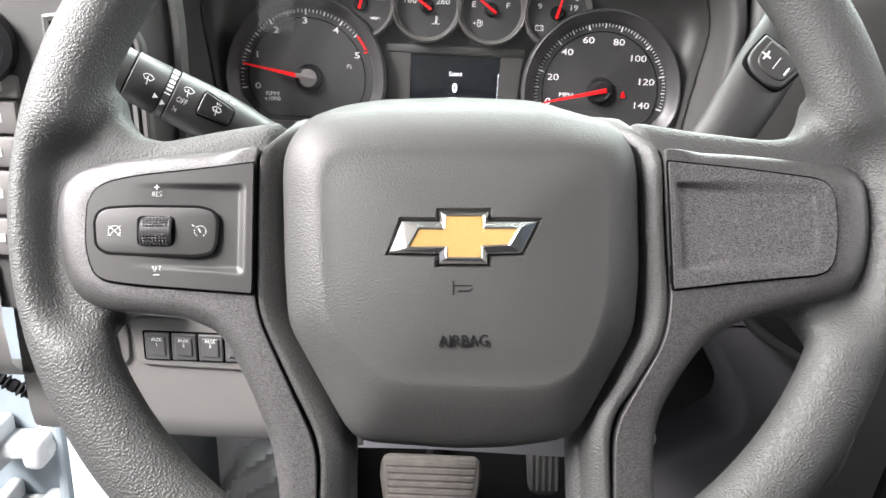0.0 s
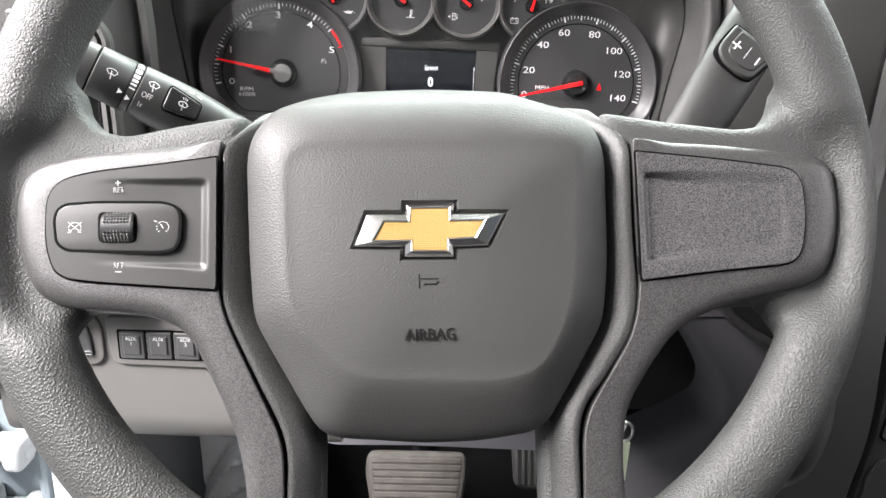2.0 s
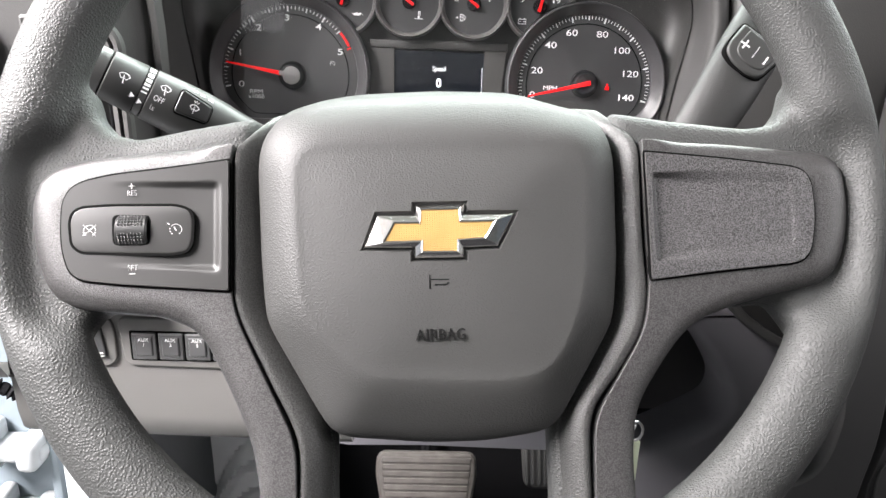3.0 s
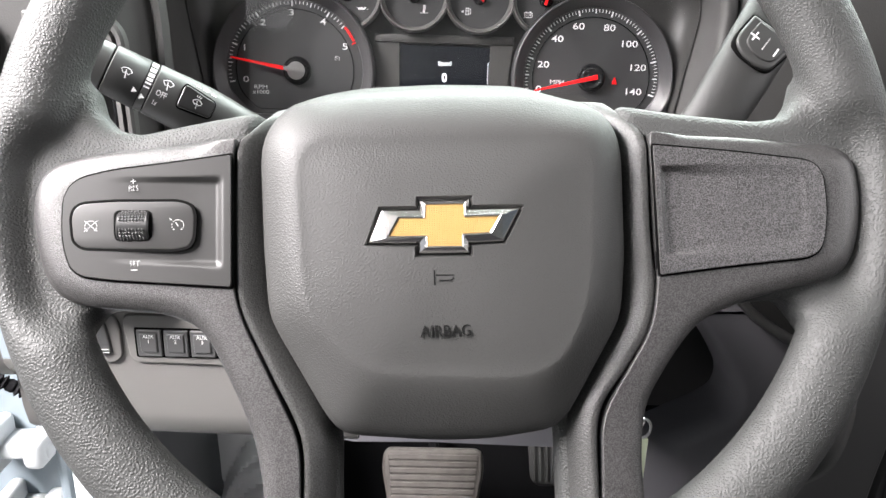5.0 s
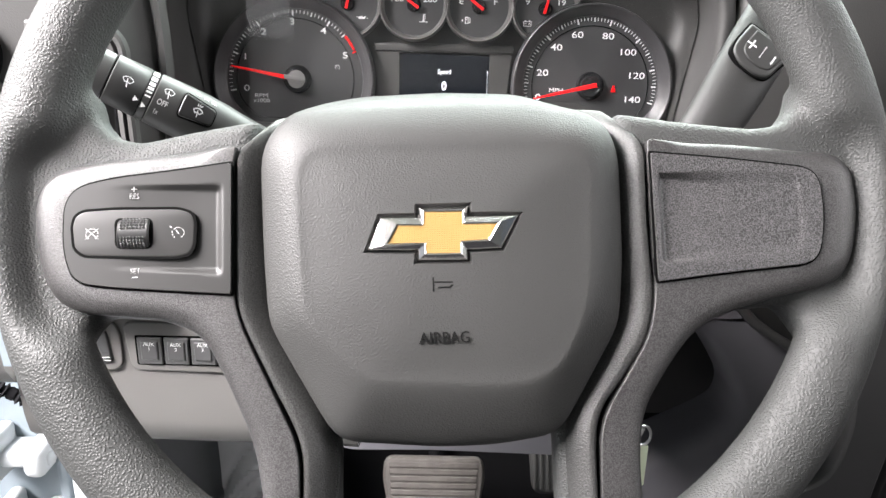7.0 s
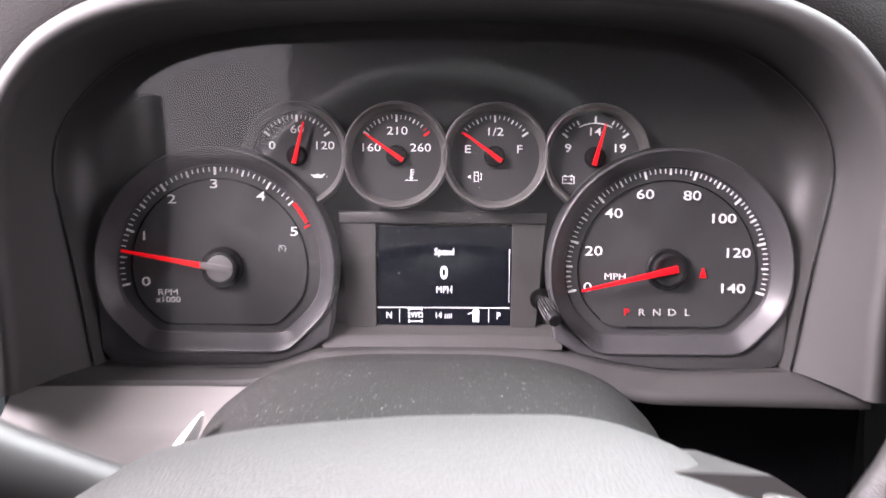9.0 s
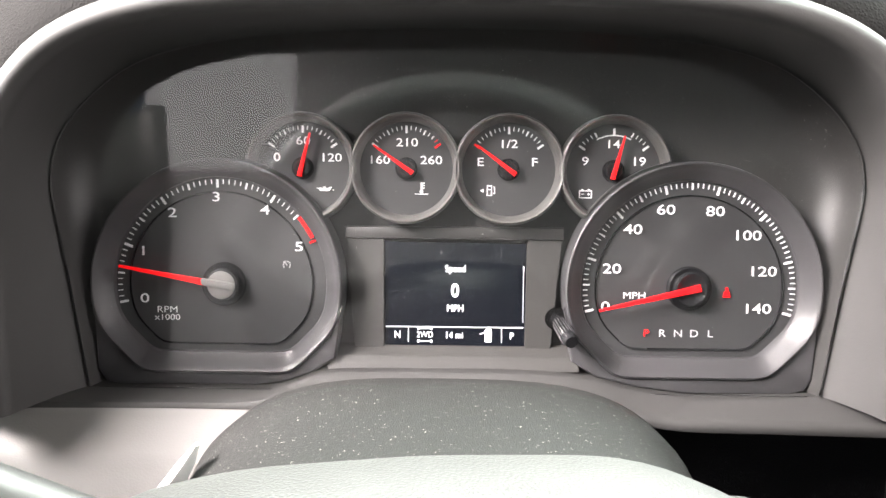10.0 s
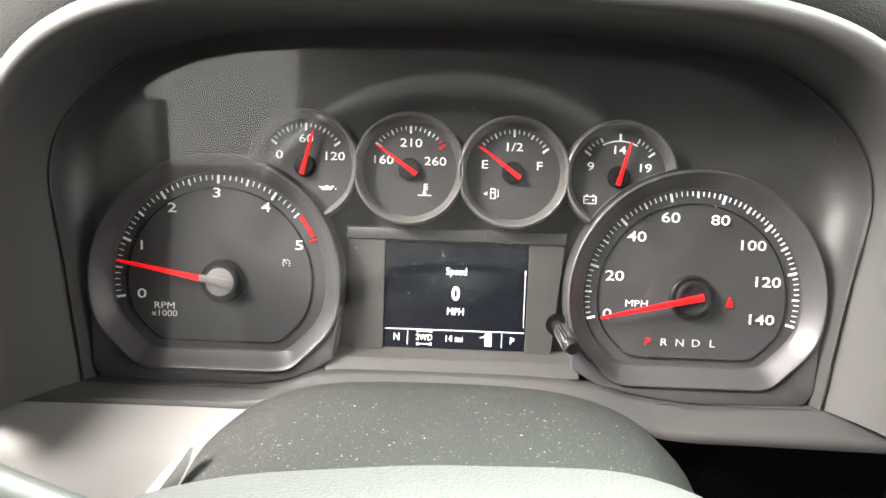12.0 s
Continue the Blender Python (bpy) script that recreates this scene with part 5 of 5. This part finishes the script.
def build_shifter():
    sh = thing("shift_lever", WHEEL @ Matrix.Translation((0, 0, -0.085)), "dark column shift lever with plus and minus buttons", "shift lever")
    path = [(193 + 0.55 * q, 110 + 0.835 * q, z) for q, z in ((-110, -40), (-75, -22), (-45, -13), (-20, -10), (5, -9), (35, -10), (70, -13))]
    bm = tube(path, [16, 17, 17.5, 18.5, 19, 18.5, 17], 24, 0.5)
    part("lever_body", bm, LEVER, sh, "broad tapered lever body")
    ex, ey = Vector((0.55, 0.835, 0)), Vector((-0.835, 0.55, 0))
    def q(a, b):
        v = Vector((193, 110, 0)) + ex * a + ey * b
        return (v.x, v.y)
    o = ccw(round_poly([(189.4, 127.6), (206, 114.3), (209.5, 104.7), (195.7, 92.9), (187.5, 95.6), (178.9, 103.6), (176.3, 111.2), (179.4, 117.0)], [2, 3, 2, 4, 6, 7, 6, 4]))
    part("button_gap", slab(inset(o, -0.9), -4, 1.0, 0.2, 1), SEAM, sh)
    b = part("tap_button", slab(o, -4, 2.6, 2.0), STALK, sh, "rounded dark grey tap-shift button")
    mid = (193, 110)
    pad = [(mid[0] + (x - mid[0]) * 0.74 + 1.5, mid[1] + (y - mid[1]) * 0.74) for x, y in o]
    part("button_pad", slab(pad, 1, 3.5, 1.2), STALK, b)
    def stroke(x0, y0, x1, y1, w):
        d = Vector((x1 - x0, y1 - y0)).normalized()
        n = Vector((-d.y, d.x)) * w / 2
        return slab([(x0 - n.x, y0 - n.y), (x1 - n.x, y1 - n.y), (x1 + n.x, y1 + n.y), (x0 + n.x, y0 + n.y)], 3, 3.65, 0.02, 1)
    part("plus_mark", merge(stroke(185.6, 111.4, 189.8, 116.0, 0.95), stroke(185.4, 115.6, 190.0, 111.8, 0.95)), WHITE, b, smooth=False)
    part("divider_mark", stroke(191, 105.4, 196.4, 112, 0.5), PRINT, b, smooth=False)
    part("minus_mark", stroke(197.4, 101.2, 201, 105.6, 1.0), WHITE, b, smooth=False)


build_shifter()


def build_key():
    k = thing("ignition_key", pose(0.1545, 0.44, 0.628), "key ring with a pale green paper tag in the ignition", "key")
    part("key_ring", tube([(6 * math.cos(a), 0, 2 + 8 * math.sin(a)) for a in [2 * math.pi * i / 24 for i in range(25)]], 1.1, 8), STEEL, k)
    part("key_tag", box(-0.0025, 0.0052, -0.0015, 0.0015, -0.040, -0.006, 0.001), TAG, k, "pale green tag")
    part("key_stem", tube([(0, 0, 4), (-25, 12, 14), (-55, 25, 26)], [4, 6, 8], 12), STEEL, k)


build_key()

# ---------------------------------------------------------------- footwell
def pedal(name, x0, x1, z0, z1, y, ribs_vertical, label, mat):
    p = thing(name, pose((x0 + x1) / 2, y, (z0 + z1) / 2, 62, 0, 0), label, "pedal")
    w, h = (x1 - x0) * 500, (z1 - z0) * 500 * 1.1
    rim = ccw(round_poly([(-w * 0.98, h), (w * 0.98, h), (w, h * 0.4), (w * 0.83, -h), (-w * 0.8, -h), (-w, h * 0.4)], [14, 14, 8, 16, 16, 8]))
    part("pad", slab(rim, -6, 5, 4), mat, p)
    part("pad_frame", slab(inset(rim, -2.0), -8, 1, 3), mat, p)
    n = 5 if ribs_vertical else 9
    for i in range(n):
        if ribs_vertical:
            x = -w * 0.72 + 1.44 * w * i / (n - 1)
            part("rib", slab([(x - 2.6, h * 0.9), (x + 2.6, h * 0.9), (x + 2.6, -h * 0.9), (x - 2.6, -h * 0.9)], 3, 8, 1.5, corner=1), mat, p)
        else:
            y2 = -h * 0.78 + 1.56 * h * i / (n - 1)
            e = w * (0.85 + 0.07 * y2 / h)
            part("rib", slab([(-e, y2 + 4.3), (e, y2 + 4.3), (e, y2 - 4.3), (-e, y2 - 4.3)], 3, 7.4, 1.8, corner=2), mat, p)
    part("arm", tube([(0, 0, -8), (0, 30, -60), (0, 120, -120), (0, 220, -140)], [10, 9, 9, 9], 10), CARPET, p)
    return p


pedal("brake_pedal", -0.0735, 0.0835, 0.150, 0.2475, 0.945, False, "worn brown-grey ribbed rubber brake pedal", RUBBER)
pedal("accelerator_pedal", 0.157, 0.212, 0.201, 0.300, 0.97, True, "narrow ribbed dark accelerator pedal", DASHDARK)


def setting(name, bm, mat, label, category):
    return tagged(part(name, bm, mat, None, smooth=False), label, category, kind="structure")


setting("floor", box(-0.62, 1.4, -1.1, 1.12, 0.0, 0.06), CARPET, "black carpeted cab floor", "floor")
setting("wall_firewall", box(-0.62, 1.4, 1.08, 1.12, 0.06, 1.0), CARPET, "black carpeted firewall", "wall")
setting("ground", box(-60, 60, -60, 60, -0.75, -0.7), ASPHALT, "grey asphalt lot outside the truck", "ground")
setting("ceiling", box(-0.66, 1.36, -1.1, 0.62, 1.62, 1.66), TRIM, "pale grey headliner", "ceiling")
# unseen; upper part stands in for the seat and person blocking the window
for name, x0, x1, z0, z1 in (("wall_rear_low", -0.92, 1.4, 0.0, 1.13), ("wall_rear", -0.47, 1.4, 1.13, 1.62)):
    setting(name, box(x0, x1, -1.14, -1.10, z0, z1), SEATCLOTH, "dark grey rear cab wall", "wall")
# unseen passenger side, made dark to cut light bounced onto the wheel
setting("wall_right", box(1.36, 1.40, -1.1, 1.1, 0.0, 1.08), SEATCLOTH, "dark grey passenger door", "wall")


def build_footwell():
    kick = thing("kick_panel", Matrix(), "grey plastic kick panel beside the pedals", "panel")
    part("panel", box(-0.37, -0.34, 0.72, 1.08, 0.06, 0.62, 0.01), FOOT, kick)
    rows = []
    for j in range(31):
        z = 130 + 262 * j / 30
        row = []
        for i in range(31):
            u = i / 30
            x = -314 + 101 * u
            w = (z - 258) / 190 - 0.75 * (u - 0.5) - 0.1 * math.sin(5 * u)
            fold = 20 * math.exp(-(w / 0.07) ** 2) + 15 * math.exp(-((w + 0.26) / 0.06) ** 2) - 10 * math.exp(-((w - 0.13) / 0.05) ** 2) + 5 * math.sin(4 * u + z * 0.02)
            row.append((x, 905 + 22 * u - fold, z))
        rows.append(row)
    part("crumpled_liner", loft(rows, close=False), LINER, kick, "crumpled pale grey liner")
    bar = thing("knee_brace", Matrix(), "pale grey steel brace above the pedals", "brace")
    part("brace", loft([[(-112, y, z0), (-98, y, z0 - 3), (0, y, z0 - 1), (165, y, z0 - 5), (240, y, z0 - 8), (240, y, z0 + 40), (-112, y, z0 + 40)] for y, z0 in ((780, 388), (800, 386), (830, 420))]), BRACE, bar)
    part("bracket", box(0.185, 0.225, 0.80, 1.09, 0.398, 0.42, 0.003), BRACE, bar)
    door = thing("door_frame", Matrix(), "white painted door opening with hinge brackets", "door frame")
    part("hinge_pillar", box(-0.66, -0.43, 0.80, 0.90, -0.1, 0.95, 0.02, 3), BODYSHADE, door, "shaded blue-grey hinge pillar")
    part("pillar_flange", box(-0.480, -0.466, 0.775, 0.80, 0.0, 0.62, 0.006), BODYSHADE, door)
    part("pillar_lip", box(-0.445, -0.345, 0.74, 0.80, -0.02, 0.43, 0.012, 3), PAINT, door, "bright white body lip")
    part("sill", box(-0.60, -0.40, -0.6, 0.80, -0.05, 0.10, 0.02, 3), PAINT, door)
    for z in (0.262, 0.362):
        hg = part("hinge", merge(box(-0.575, -0.475, 0.755, 0.80, z, z + 0.022, 0.008, 3), box(-0.555, -0.535, 0.74, 0.80, z - 0.018, z + 0.046, 0.008, 3), box(-0.505, -0.478, 0.745, 0.80, z - 0.008, z + 0.034, 0.01, 3)), PAINT, door, "white door hinge")
        part("hinge_pin", tube([(-545, 742, z * 1000 - 28), (-545, 742, z * 1000 + 54)], 7, 12), STEEL, hg)
    way = along([(-560, 698, 560), (-514, 706, 522), (-490, 712, 502), (-466, 718, 484), (-440, 724, 470)], 46)
    part("weather_strip", tube([tuple(p) for p in way], [6.2 + 2.6 * (i % 2) + 1.4 * math.sin(i * 2.3) for i in range(46)], 10), CARPET, door, "black fringed rubber door seal")
    od = thing("open_door", Matrix(), "open white driver's door beyond the hinge pillar", "door")
    part("door_shell", box(-1.60, -0.70, 0.72, 0.80, 0.0, 1.0, 0.02, 3), BODYSHADE, od)


build_footwell()
